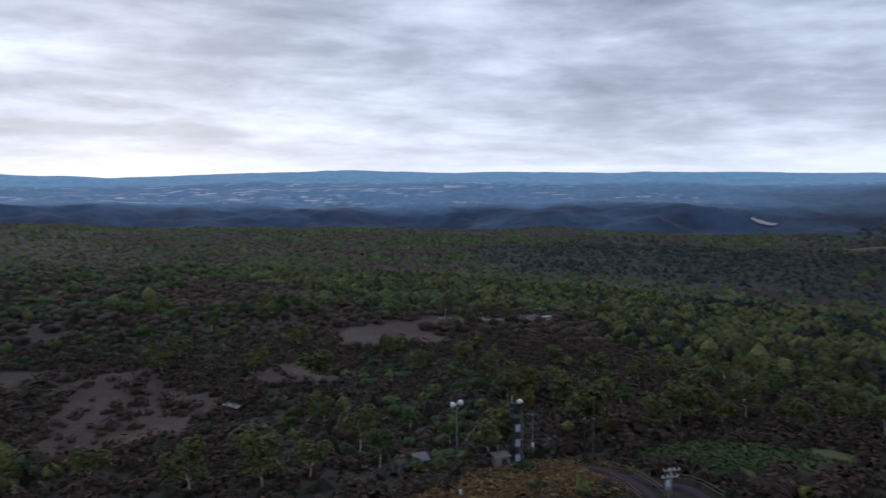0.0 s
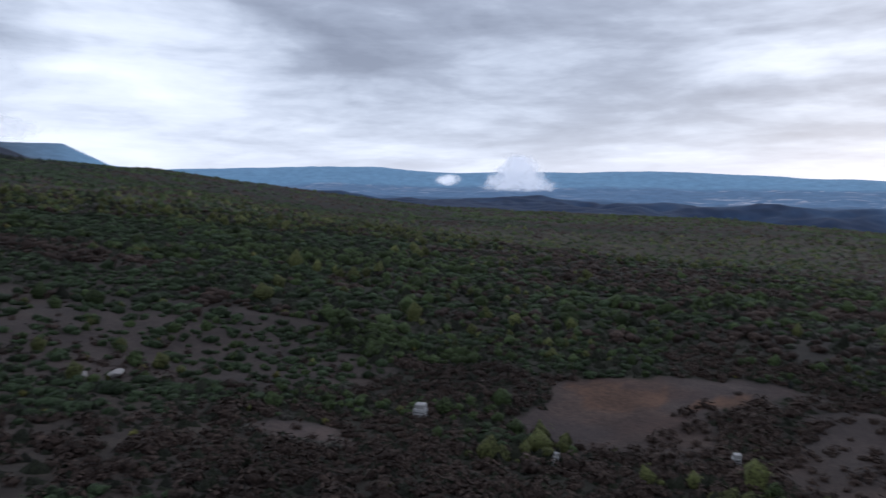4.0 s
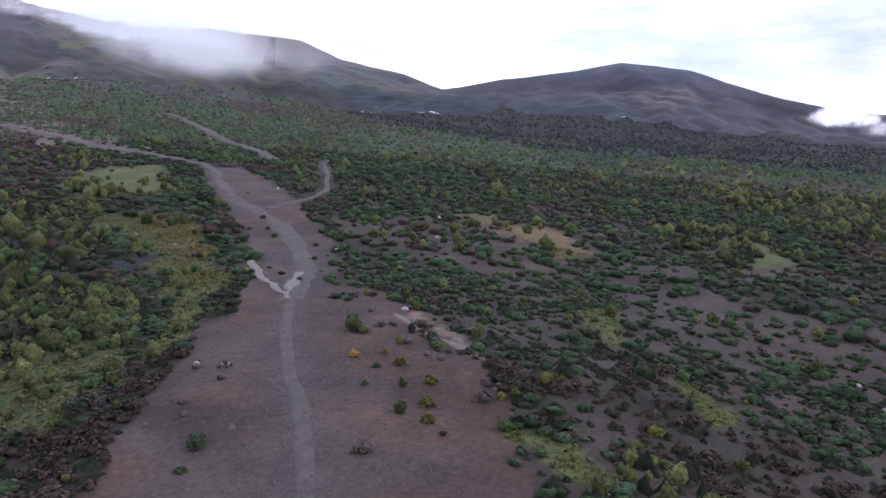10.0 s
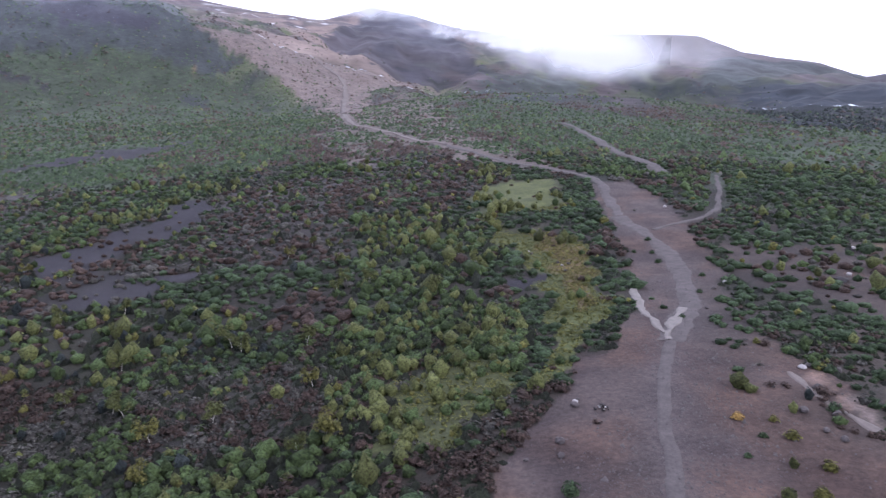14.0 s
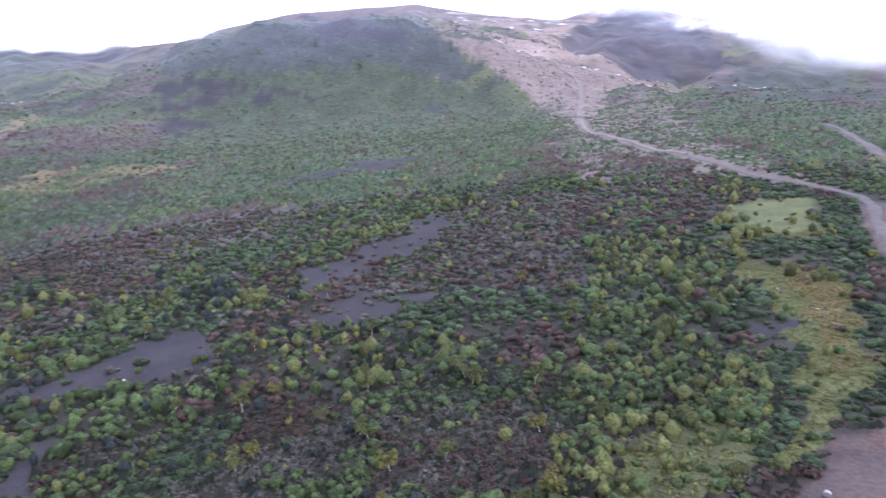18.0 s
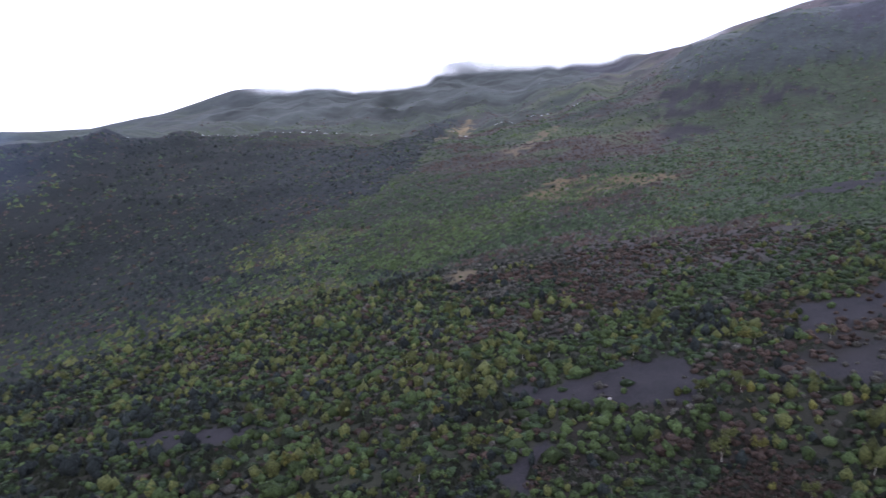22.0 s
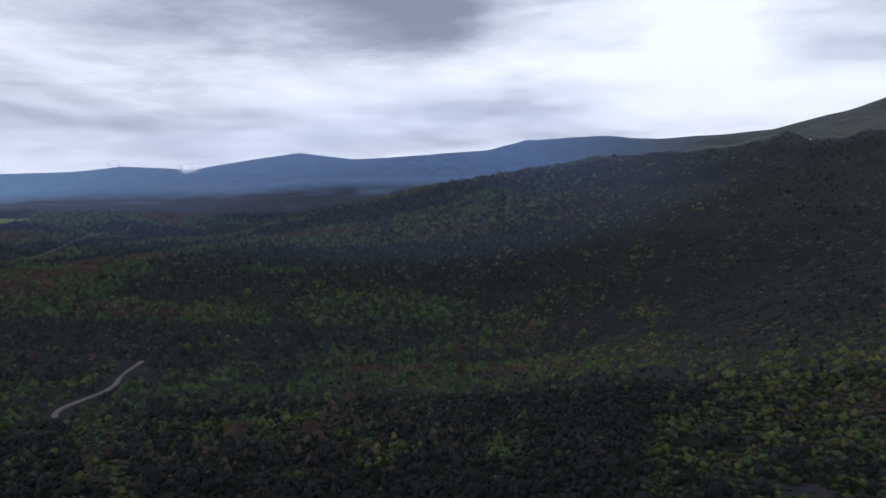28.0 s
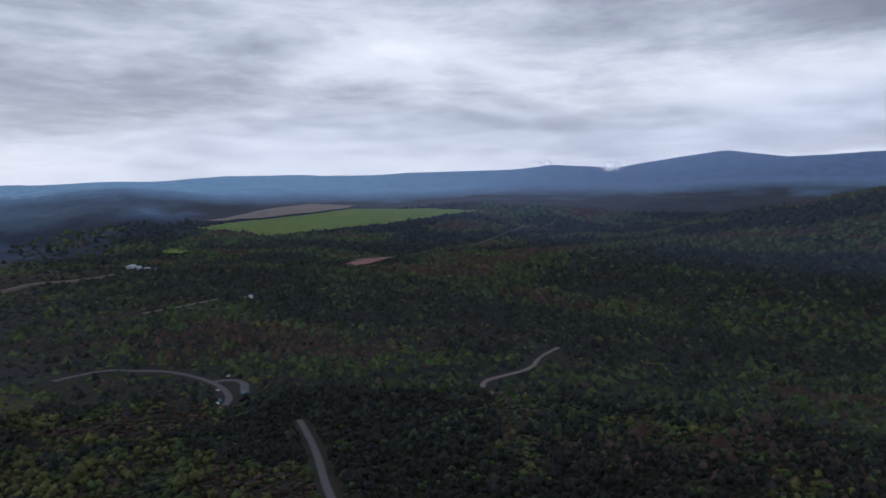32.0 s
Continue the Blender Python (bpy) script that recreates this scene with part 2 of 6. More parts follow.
# ---------------------------------------------------------------- terrain
# Height of the volcano's flank as harmonics of the bearing (degrees, to the left of +y) at seven distances.
RING_R = [0, 80, 160, 300, 550, 1000, 1700, 2500, 3200, 4100, 4600, 4900]
HARMONICS = [
    [-31],
    [-31.1, -4.5, -2.6, -1.9, -3.5, -0.1, -0.5, -0.0, -0.1],
    [-42.1, -8.4, 10.7, 2.1, -7.3, 2.3, 1.0, -0.7, 0.1],
    [-46.7, -18.9, 26.3, 7.6, -2.5, 2.5, 0.2, -1.8, 0.6],
    [-44.6, -43.7, 44.3, 6.1, -0.6, 0.1, 1.1, -0.3, 1.6],
    [-29.3, -86.0, 58.9, 14.8, 0.6, -0.7, -3.7, -0.9, -0.4],
    [6.8, -157.1, 57.1, 19.2, 0.3, 2.4, -2.2, -1.4, -1.9],
]
# bearing and height of the slope's shoulder 2.5 km away
SHOULDER = [0, -200, 17, -183, 29, -155, 45, -122, 55, -95, 65, -75, 76, -20, 83, 14, 88, 36, 94, 105, 109, 195, 120, 250, 131, 225, 140, 248, 147, 271, 157, 326, 165, 400, 172, 490, 178, 550, 182, 560, 188, 550, 192, 500, 197, 400, 203, 300, 212, 205, 222, 190, 234, 190, 240, 190, 247, 145, 252, 112, 258, 72, 265, 34, 273, -45, 281, -125, 290, -150, 302, -225, 312, -215, 320, -215, 328, -198, 334, -196, 342, -196, 350, -192]
DIP = [0, -245, 30, -205, 60, -110, 80, -20, 90, 90, 98, 170, 110, 320, 125, 360, 140, 440, 160, 590, 178, 720, 190, 640, 200, 470,
       212, 390, 225, 330, 236, 230, 245, 130, 255, 10, 262, -60, 275, -160, 285, -165, 291, -130, 295, -100, 305, -158, 312, -200, 320, -195, 330, -240]
PLAIN = [0, -62, 30, -66, 60, -62, 80, -30, 90, 120, 98, 250, 110, 520, 125, 470, 140, 680, 160, 860, 178, 930, 190, 780, 200, 660,
         212, 590, 225, 490, 236, 330, 245, 190, 255, 100, 262, 40, 275, 20, 290, -10, 296, -40, 305, -60, 315, -70, 322, -10, 330, -62]
SKYLINE = [1, 19, 8, 30, 15, 17, 25, -16, 28, 0, 42, 44, 48, 36, 57, 36, 64, 70, 70, 65, 75, 59, 80, 45, 83, 70, 86, 190, 90, 195,
           94, 340, 97, 372, 102, 483, 107, 637, 112, 696, 116, 655, 121, 616, 126, 548, 129, 650, 134, 729, 137, 838, 144, 888,
           149, 846, 153, 862, 159, 1020]
SKYLINE_ON = [162, 1062, 166, 955, 171, 1000, 177, 1075, 181, 1060, 186, 1020, 192, 900, 197, 740, 201, 815, 207, 806, 213, 745, 219, 645,
              225, 611, 230, 557, 235, 410, 240, 311, 248, 275, 252, 292, 258, 280, 261, 219, 266, 186, 272, 166, 276, 203, 280, 161,
              284, 104, 289, 126, 293, 94, 299, 78, 305, 54, 315, 57, 319, 30, 328, 10, 342, 16, 350, 14]

# broad swells and hollows: centre, half breadth in x and y, height
SWELLS = [(-1517, 1143, 520, 450, -30), (-450, 1650, 700, 420, -16), (1090, -250, 500, 450, -100), (-300, -720, 300, 450, 20), (-752, -1214, 330, 330, 34), (-680, 800, 400, 400, -46), (-1150, 560, 450, 380, -34), (-770, -640, 150, 150, 12)]


def around(bearing, flat):
    a, v = np.array(flat[0::2], float), np.array(flat[1::2], float)
    return np.interp(bearing, np.concatenate([[a[-1] - 360], a, [a[0] + 360]]), np.concatenate([[v[-1]], v, [v[0]]]))


def grain2(x, y, seed=0):
    """Smooth random values from -1 to 1, one knot a unit."""
    xi, yi = np.floor(x).astype(np.int64), np.floor(y).astype(np.int64)
    fx, fy = x - xi, y - yi
    fx, fy = fx * fx * (3 - 2 * fx), fy * fy * (3 - 2 * fy)

    def h(i, j):
        n = (i * 374761393 + j * 668265263 + seed * 974634541) & 0x7FFFFFFF
        n = ((n ^ (n >> 13)) * 1274126177) & 0x7FFFFFFF
        return ((n ^ (n >> 16)) & 0xFFFF) / 32767.5 - 1

    return (h(xi, yi) * (1 - fx) + h(xi + 1, yi) * fx) * (1 - fy) + (h(xi, yi + 1) * (1 - fx) + h(xi + 1, yi + 1) * fx) * fy


def fbm(x, y, size, octaves=4, seed=0):
    out, amp = np.zeros_like(x, float), 1.0
    for k in range(octaves):
        out = out + amp * grain2(x / size + 17.3 * k, y / size - 9.1 * k, seed + k)
        size, amp = size / 2.03, amp * 0.5
    return out


def bearing_of(x, y):
    return np.degrees(np.arctan2(-x, y)) % 360


def height(x, y):
    x, y = np.asarray(x, float), np.asarray(y, float)
    r, az = np.hypot(x, y), bearing_of(x, y)
    a = np.radians(az)
    zs = []
    for row in HARMONICS:
        z = np.full_like(r, row[0])
        for k in range(1, (len(row) + 1) // 2):
            z = z + row[2 * k - 1] * np.cos(k * a) + row[2 * k] * np.sin(k * a)
        zs.append(z)
    zs += [around(az, SHOULDER), around(az, DIP), around(az, PLAIN)]
    sky = around(az, SKYLINE + SKYLINE_ON)
    zs += [sky, sky - 60]
    u, un = np.log(1 + r / 100), np.log(1 + np.array(RING_R) / 100)
    z = np.zeros_like(r)
    n = len(un)
    for j in range(n - 1):
        t = np.clip((u - un[j]) / (un[j + 1] - un[j]), 0, 1)
        inside = (u >= un[j]) & ((u < un[j + 1]) if j < n - 2 else True)
        d0 = (zs[j + 1] - zs[j - 1]) / (un[j + 1] - un[j - 1]) if j else zs[1] * 0
        d1 = (zs[j + 2] - zs[j]) / (un[j + 2] - un[j]) if j < n - 2 else zs[1] * 0
        w = un[j + 1] - un[j]
        f = (2 * t**3 - 3 * t**2 + 1) * zs[j] + (t**3 - 2 * t**2 + t) * w * d0 + (3 * t**2 - 2 * t**3) * zs[j + 1] + (t**3 - t**2) * w * d1
        z = np.where(inside, f, z)
    for cx, cy, wide, deep, swell in SWELLS:
        z = z + swell * np.exp(-((x - cx) / wide) ** 2 - ((y - cy) / deep) ** 2)
    rough = np.clip((r - 500) / 1500, 0, 1)
    calm = 1 - 0.9 * np.exp(-(((x - 2720) / 620) ** 2 + ((y - 1950) / 720) ** 2) ** 2)
    z = z + 0.9 * fbm(x, y, 38, 3, 3) * np.clip(r / 60, 0.2, 1) + calm * rough * 11 * fbm(x, y, 330, 4, 8) * np.where(r > 4300, 0.5, 1)
    z = z + calm * 40 * fbm(x, y, 420, 4, 91) * np.clip((r - 2650) / 300, 0, 1) * np.clip((3800 - r) / 300, 0, 1) * np.clip((np.abs((az - 200) % 360 - 180) - 100) / -20, 0, 1)
    flank = np.clip((az - 88) / 10, 0, 1) * np.clip((262 - az) / 14, 0, 1) * np.clip((r - 1500) / 1200, 0, 1) * np.clip((4550 - r) / 300, 0, 1)
    z = z - flank * (44 * np.abs(fbm(az * 0.22 + 0.0004 * r, r * 0.0012, 1.0, 3, 15)) - 12 + 14 * np.abs(fbm(az * 0.7 - 0.0006 * r, r * 0.003, 1.0, 3, 19)))
    return z

# ---------------------------------------------------------------- what grows where
# x, y, half length, half width, turn (degrees), kind
SOIL_K, SCREE_K, MEADOW_K, TAN_K, SAND_K, OCHRE_K = range(6)
PATCHES = [
    (-102, 165, 10, 6, 0, SOIL_K), (-122, 47, 9, 5, 50, SOIL_K), (-230, -167, 9, 5, 40, SOIL_K), (-131, -88, 11, 1.8, 65, SAND_K), (-402, -392, 16, 9, 45, SAND_K),
    (36, 84, 9, 6, 0, MEADOW_K), (10, 81, 11, 5, 20, OCHRE_K), (-290, 367, 16, 6, 30, MEADOW_K), (-100, -44, 9, 4, 60, MEADOW_K), (-143, -36, 11, 4, 20, MEADOW_K),
    (-178, -70, 12, 5, 30, MEADOW_K), (-330, -60, 26, 6, 20, MEADOW_K),
]
GREEN_FIELD = [(2318, 2498), (2395, 2070), (2487, 1890), (2604, 1720), (2726, 1500), (2960, 1330), (2988, 1660), (2988, 2096), (2842, 2190), (2777, 2260), (2600, 2400)]
BROWN_FIELD = [(2423, 2554), (2600, 2440), (2790, 2310), (2860, 2240), (2998, 2130), (3075, 2150), (3066, 2298), (3030, 2418), (2850, 2520)]
RED_CLEARING = [(1330, 915), (1370, 985), (1420, 1000), (1500, 1010), (1563, 985), (1530, 930), (1430, 930)]


def along_slope(x, y):
    """Across and along the volcano's fall line."""
    return 0.89 * x - 0.455 * y, -0.455 * x - 0.89 * y


SPUR_LEFT = [(-49, -95), (-65, -110), (-84, -126), (-106, -141), (-137, -166), (-159, -193), (-192, -243), (-221, -290), (-270, -379)]
SPUR_RIGHT = [(-109, -62), (-125, -79), (-139, -101), (-149, -124), (-174, -165), (-211, -214), (-267, -299), (-308, -387)]
SPUR = [(-20, -60)] + SPUR_LEFT + SPUR_RIGHT[::-1] + [(-60, -20)]
TRAIL = [(-40, -40), (-62, -64), (-84, -88), (-92, -100), (-110, -121), (-125, -136), (-141, -150), (-163, -171), (-188, -204), (-201, -228), (-213, -258), (-225, -289)]
TRAIL_ON = [(-225, -289), (-264, -352), (-287, -392), (-290, -418), (-285, -458), (-276, -492), (-276, -550), (-279, -627), (-270, -693), (-275, -820), (-278, -949), (-388, -1375), (-490, -1731), (-583, -2074), (-588, -2377)]
RED_PATH = [(-347, -399), (-374, -455), (-390, -503), (-438, -599), (-526, -765), (-565, -861)]
SIDE_PATH = [(-218, -254), (-247, -263), (-270, -272), (-311, -309), (-371, -373)]
ZONES = []


def zone(kind, ring):
    """A stretch of one plant cover or of bare ground, as a ring on the plan."""
    xs, ys = [p[0] for p in ring], [p[1] for p in ring]
    ZONES.append((kind, ring, (min(xs), max(xs), min(ys), max(ys))))


# groves
zone("grove", [(562, -522), (380, -523), (192, -369), (97, -250), (93, -177), (193, -175)])
zone("grove", [(57, -297), (0, -298), (-41, -269), (-40, -210), (-2, -201), (37, -238)])
zone("mixwood", [(522, -267), (374, -442), (189, -433), (134, -388), (182, -341), (253, -280), (374, -223)])
zone("grove", [(509, -222), (268, -254), (138, -260), (81, -191), (300, -129)])
# flank above the spur
zone("pine", [(604, -2034), (402, -1997), (163, -2050), (-58, -2052), (-253, -1878), (-286, -1442), (-36, -850), (100, -654), (202, -663)])
zone("alp", [(966, -3270), (535, -2688), (441, -4487), (-154, -3477), (-203, -2282), (-309, -2053), (-171, -1936), (-58, -2052), (163, -2050), (402, -1997), (617, -2078)])
zone("lava", [(431, -4449), (60, -2579), (-99, -2247), (-48, -2218), (109, -2224), (225, -2306)])
zone("scree", [(591, -1988), (439, -1961), (338, -1940), (153, -1826), (246, -1806), (381, -1783), (501, -1669)])
zone("scree", [(486, -1620), (427, -1670), (364, -1606), (389, -1469), (436, -1447)])
zone("tan", [(-153, -2026), (-172, -2011), (-161, -1890), (-143, -1891)])
zone("alp", [(122, -2095), (104, -2092), (109, -1992), (121, -2009)])
zone("alp", [(-101, -1760), (-153, -1750), (-161, -1620), (-119, -1647)])
zone("scree", [(128, -737), (68, -816), (-18, -907), (-78, -890), (-15, -778), (61, -738)])
zone("scree", [(41, -379), (20, -423), (-9, -465), (-37, -515), (-39, -479), (-15, -431), (13, -388), (37, -368)])
zone("scree", [(55, -309), (37, -323), (11, -320), (-9, -333), (-30, -337), (-34, -302), (-8, -300), (15, -298), (50, -303)])
zone("scree", [(137, -257), (122, -288), (95, -320), (77, -316), (59, -282), (66, -263), (86, -253), (108, -254)])
zone("scree", [(41, -370), (18, -433), (-12, -479), (-42, -506), (-42, -463), (-8, -413), (6, -372), (28, -357)])
zone("scree", [(55, -311), (36, -331), (12, -368), (0, -350), (10, -316), (36, -309)])
zone("lime", [(78, -409), (39, -467), (-2, -519), (-50, -570), (-85, -562), (-86, -537), (-44, -495), (5, -469), (44, -417), (69, -389)])
zone("pine", [(100, -654), (-36, -850), (-232, -1548), (-316, -1469), (-141, -626), (-86, -569), (-2, -525), (50, -476), (81, -424), (117, -433), (128, -530)])
zone("heath", [(-43, -483), (-89, -529), (-134, -535), (-152, -501), (-96, -323), (-75, -294), (-44, -320), (-35, -310), (-9, -333), (-11, -421)])
zone("heath", [(156, -582), (97, -633), (58, -553), (87, -497), (125, -462)])
zone("wood", [(-114, -373), (-157, -372), (-155, -304), (-121, -217), (-103, -170), (-80, -136), (-58, -118), (-43, -123), (-29, -136), (-38, -165), (-59, -202), (-93, -293)])
zone("lushwood", [(-53, -154), (-80, -159), (-77, -131), (-57, -115), (-41, -124)])
zone("twig", [(-5, -187), (-32, -203), (-49, -176), (-32, -140), (-13, -144), (1, -157)])
zone("twig", [(-59, -119), (-75, -126), (-75, -118), (-66, -111), (-58, -115)])
zone("meadow", [(-224, -428), (-258, -395), (-224, -321), (-185, -280), (-161, -225), (-138, -176), (-125, -159), (-104, -143), (-81, -128), (-75, -126), (-85, -140), (-102, -153), (-126, -193), (-138, -220), (-147, -272), (-178, -357), (-195, -401)])
zone("ochre", [(-186, -291), (-165, -239), (-135, -184), (-124, -173), (-138, -206), (-169, -292)])
zone("scree", [(-151, -250), (-154, -238), (-141, -214), (-127, -206), (-133, -223)])
zone("fan", [(-206, -2317), (-508, -2556), (-777, -2765), (-925, -2517), (-740, -2114), (-608, -1900), (-348, -1113), (-320, -1132), (-452, -1764), (-386, -1670), (-381, -1921), (-318, -2111)])
zone("fanlow", [(-386, -1670), (-452, -1764), (-326, -1056), (-832, -2263), (-521, -1232), (-358, -715), (-294, -411), (-263, -469), (-259, -607), (-233, -643), (-173, -540), (-161, -572), (-223, -895)])
zone("heath", [(-183, -588), (-241, -590), (-225, -464), (-185, -388), (-169, -419), (-140, -422), (-139, -486)])
zone("pine", [(-479, -1131), (-696, -1082), (-379, -469), (-322, -464), (-371, -715)])
# right of the spur
zone("soilpine", [(-219, -211), (-282, -198), (-247, -137), (-218, -107), (-181, -105), (-196, -146), (-187, -175)])
zone("ochre", [(-277, -196), (-300, -179), (-276, -142), (-261, -113), (-244, -113), (-247, -134), (-254, -166)])
zone("pine", [(-377, -399), (-680, -640), (-988, -746), (-795, -423), (-475, -180), (-382, -164), (-348, -198), (-294, -220), (-270, -253)])
zone("pine", [(-152, -124), (-199, -124), (-173, -72), (-137, -55), (-123, -68), (-130, -90)])
zone("twig", [(-348, -198), (-368, -158), (-340, -122), (-264, -108), (-282, -148)])
zone("lime", [(-348, -125), (-385, -86), (-335, -55), (-286, -63), (-309, -100)])
zone("soilpine", [(-241, -102), (-247, -54), (-247, -27), (-278, -3), (-200, 0), (-176, -30), (-189, -63)])
zone("pine", [(-108, -63), (-127, -52), (-115, -39), (-93, -37), (-98, -51)])
zone("lush", [(-101, -54), (-106, -47), (-96, -36), (-91, -37), (-94, -45)])
zone("brownwood", [(-724, -276), (-719, -139), (-709, -15), (-366, -5), (-383, -46), (-447, -101), (-509, -167)])
zone("darkwood", [(-2165, -2106), (-2506, -1897), (-2583, -1381), (-2093, -734), (-2014, -396), (-1154, -28), (-923, -21), (-908, -243), (-835, -364), (-844, -484), (-801, -605), (-939, -832)])
zone("pine", [(-597, -1274), (-686, -1096), (-738, -883), (-855, -806), (-387, -410), (-301, -417), (-419, -690), (-356, -762)])
# high slopes and peaks
zone("rock", [(-3173, -1512), (-4163, -1834), (-4183, -1657), (-4384, -1302), (-4230, -1091), (-4354, -931), (-4307, -621), (-2151, -142), (-2140, -422), (-2699, -948)])
zone("redrock", [(-3534, -1366), (-4079, -1339), (-3879, -1086), (-2770, -883), (-2831, -1043)])
zone("alp", [(-1308, -2779), (-1373, -2528), (-1636, -2396), (-839, -1004), (-802, -1062), (-634, -1169), (-1074, -2295)])
zone("redrock", [(-1752, -2450), (-1786, -2349), (-827, -986), (-803, -1094)])
zone("redrock", [(-1245, -2650), (-1228, -2467), (-1154, -2290), (-1065, -2275)])
zone("alp", [(-2965, -3058), (-3432, -2816), (-3528, -2544), (-2283, -2153), (-2002, -2131)])
zone("rock", [(-719, -2857), (-1329, -4219), (-1590, -4166), (-1499, -3179), (-1272, -2496), (-1015, -2443), (-824, -2498)])
zone("redrock", [(-1185, -2731), (-1272, -2496), (-1295, -2334), (-1115, -2467)])
zone("alp", [(3411, -2807), (2891, -3214), (2460, -3782), (1851, -4122), (1083, -3376), (1299, -2901), (1569, -2414), (2128, -2028), (2796, -2042)])
zone("rock", [(1911, -3933), (1690, -4269), (1083, -3376), (1453, -3523)])
# lower slope
zone("pine", [(-316, 61), (-333, 117), (-302, 182), (-230, 208), (-154, 189), (-122, 147), (-153, 118), (-216, 104), (-257, 73)])
zone("brownwood", [(-688, 2), (-1171, 315), (-1044, 798), (-619, 1283), (-208, 435), (-243, 296), (-409, 264), (-502, 98), (-485, 1)])
zone("soilpine", [(-277, 0), (-273, 43), (-215, 83), (-165, 89), (-151, 72), (-161, 43), (-155, -1)])
zone("soil", [(-125, 37), (-127, 54), (-117, 52), (-117, 39)])
zone("soilpine", [(-231, -24), (-271, 15), (-232, 69), (-178, 88), (-150, 70), (-173, 46), (-182, 11), (-184, -16)])
zone("twig", [(-106, -73), (-120, -72), (-110, -63), (-95, -61), (-90, -62)])
zone("heath", [(-371, 209), (-804, 790), (-366, 861), (-196, 461), (-242, 237), (-329, 185)])
# forest side
zone("darkwood", [(1687, -761), (1744, -1235), (1363, -1561), (1544, -2376), (764, -1063), (722, -854), (768, -707), (644, -449), (845, -371)])
zone("brownwood", [(1758, -794), (1653, -856), (1382, -734), (1396, -625)])
zone("birch", [(717, -314), (631, -440), (548, -519), (458, -524), (393, -465), (427, -392), (476, -332), (533, -273), (571, -249)])
zone("birch", [(124, -386), (80, -405), (65, -358), (91, -330)])
zone("birch", [(755, -643), (645, -739), (559, -660), (591, -560), (678, -535)])
zone("ochre", [(445, -840), (412, -929), (270, -956), (244, -890), (337, -867), (383, -798)])
zone("tan", [(1238, -1842), (1446, -2304), (1404, -2285), (962, -1481)])
zone("tan", [(669, -1234), (802, -1744), (743, -1633), (624, -1175)])
zone("tan", [(334, -491), (304, -516), (288, -498), (310, -472)])
zone("scree", [(335, -170), (278, -193), (235, -215), (222, -210), (264, -182), (315, -165)])
zone("scree", [(108, -198), (104, -227), (94, -220), (96, -194)])
zone("twig", [(204, -250), (166, -289), (150, -346), (149, -391), (207, -387), (209, -303)])
zone("wood", [(229, -299), (182, -341), (119, -346), (106, -311), (125, -278), (160, -260), (195, -238)])
zone("heath", [(270, -614), (125, -635), (40, -608), (35, -552), (95, -489), (152, -438), (205, -470)])
zone("heath", [(801, 62), (905, -31), (698, -91), (601, -89), (719, -26), (695, 31)])
zone("birch", [(868, -159), (980, -281), (841, -385), (673, -310), (673, -180)])
zone("birch", [(447, 18), (479, -19), (415, -27), (391, 9)])
zone("heath", [(581, 250), (611, 224), (429, 142), (347, 133), (423, 178)])
zone("bare", [(1078, 192), (812, 103), (774, 105), (1024, 217)])
# plain side
zone("wood", [(-166, 536), (9, 663), (236, 1358), (344, 827), (100, 391), (-18, 264)])
zone("birch", [(103, 476), (262, 627), (354, 556), (108, 167), (82, 163), (57, 220)])
zone("heath", [(-166, 261), (-112, 285), (-43, 234), (-33, 180), (-70, 177), (-125, 196)])
zone("heath", [(-31, 153), (-4, 189), (24, 148), (12, 81), (-16, 85), (-34, 121)])
zone("soil", [(-72, 115), (-83, 147), (-85, 166), (-69, 171), (-59, 155), (-49, 146), (-37, 138), (-45, 128), (-50, 115), (-62, 111)])
zone("soil", [(-43, 161), (-38, 178), (-27, 174), (-23, 157), (-36, 152)])
zone("soil", [(-122, 92), (-136, 130), (-128, 150), (-102, 174), (-97, 154), (-101, 135), (-82, 119), (-83, 104), (-110, 90)])
zone("rust", [(-135, 127), (-124, 142), (-113, 130), (-122, 117)])
zone("rust", [(-112, 140), (-105, 159), (-97, 147), (-107, 135)])
zone("soil", [(-36, 226), (-27, 243), (-3, 257), (3, 245), (-4, 220), (-24, 204)])
zone("darkwood", [(13, 1012), (390, 1539), (657, 1040), (387, 609), (234, 696), (66, 710)])


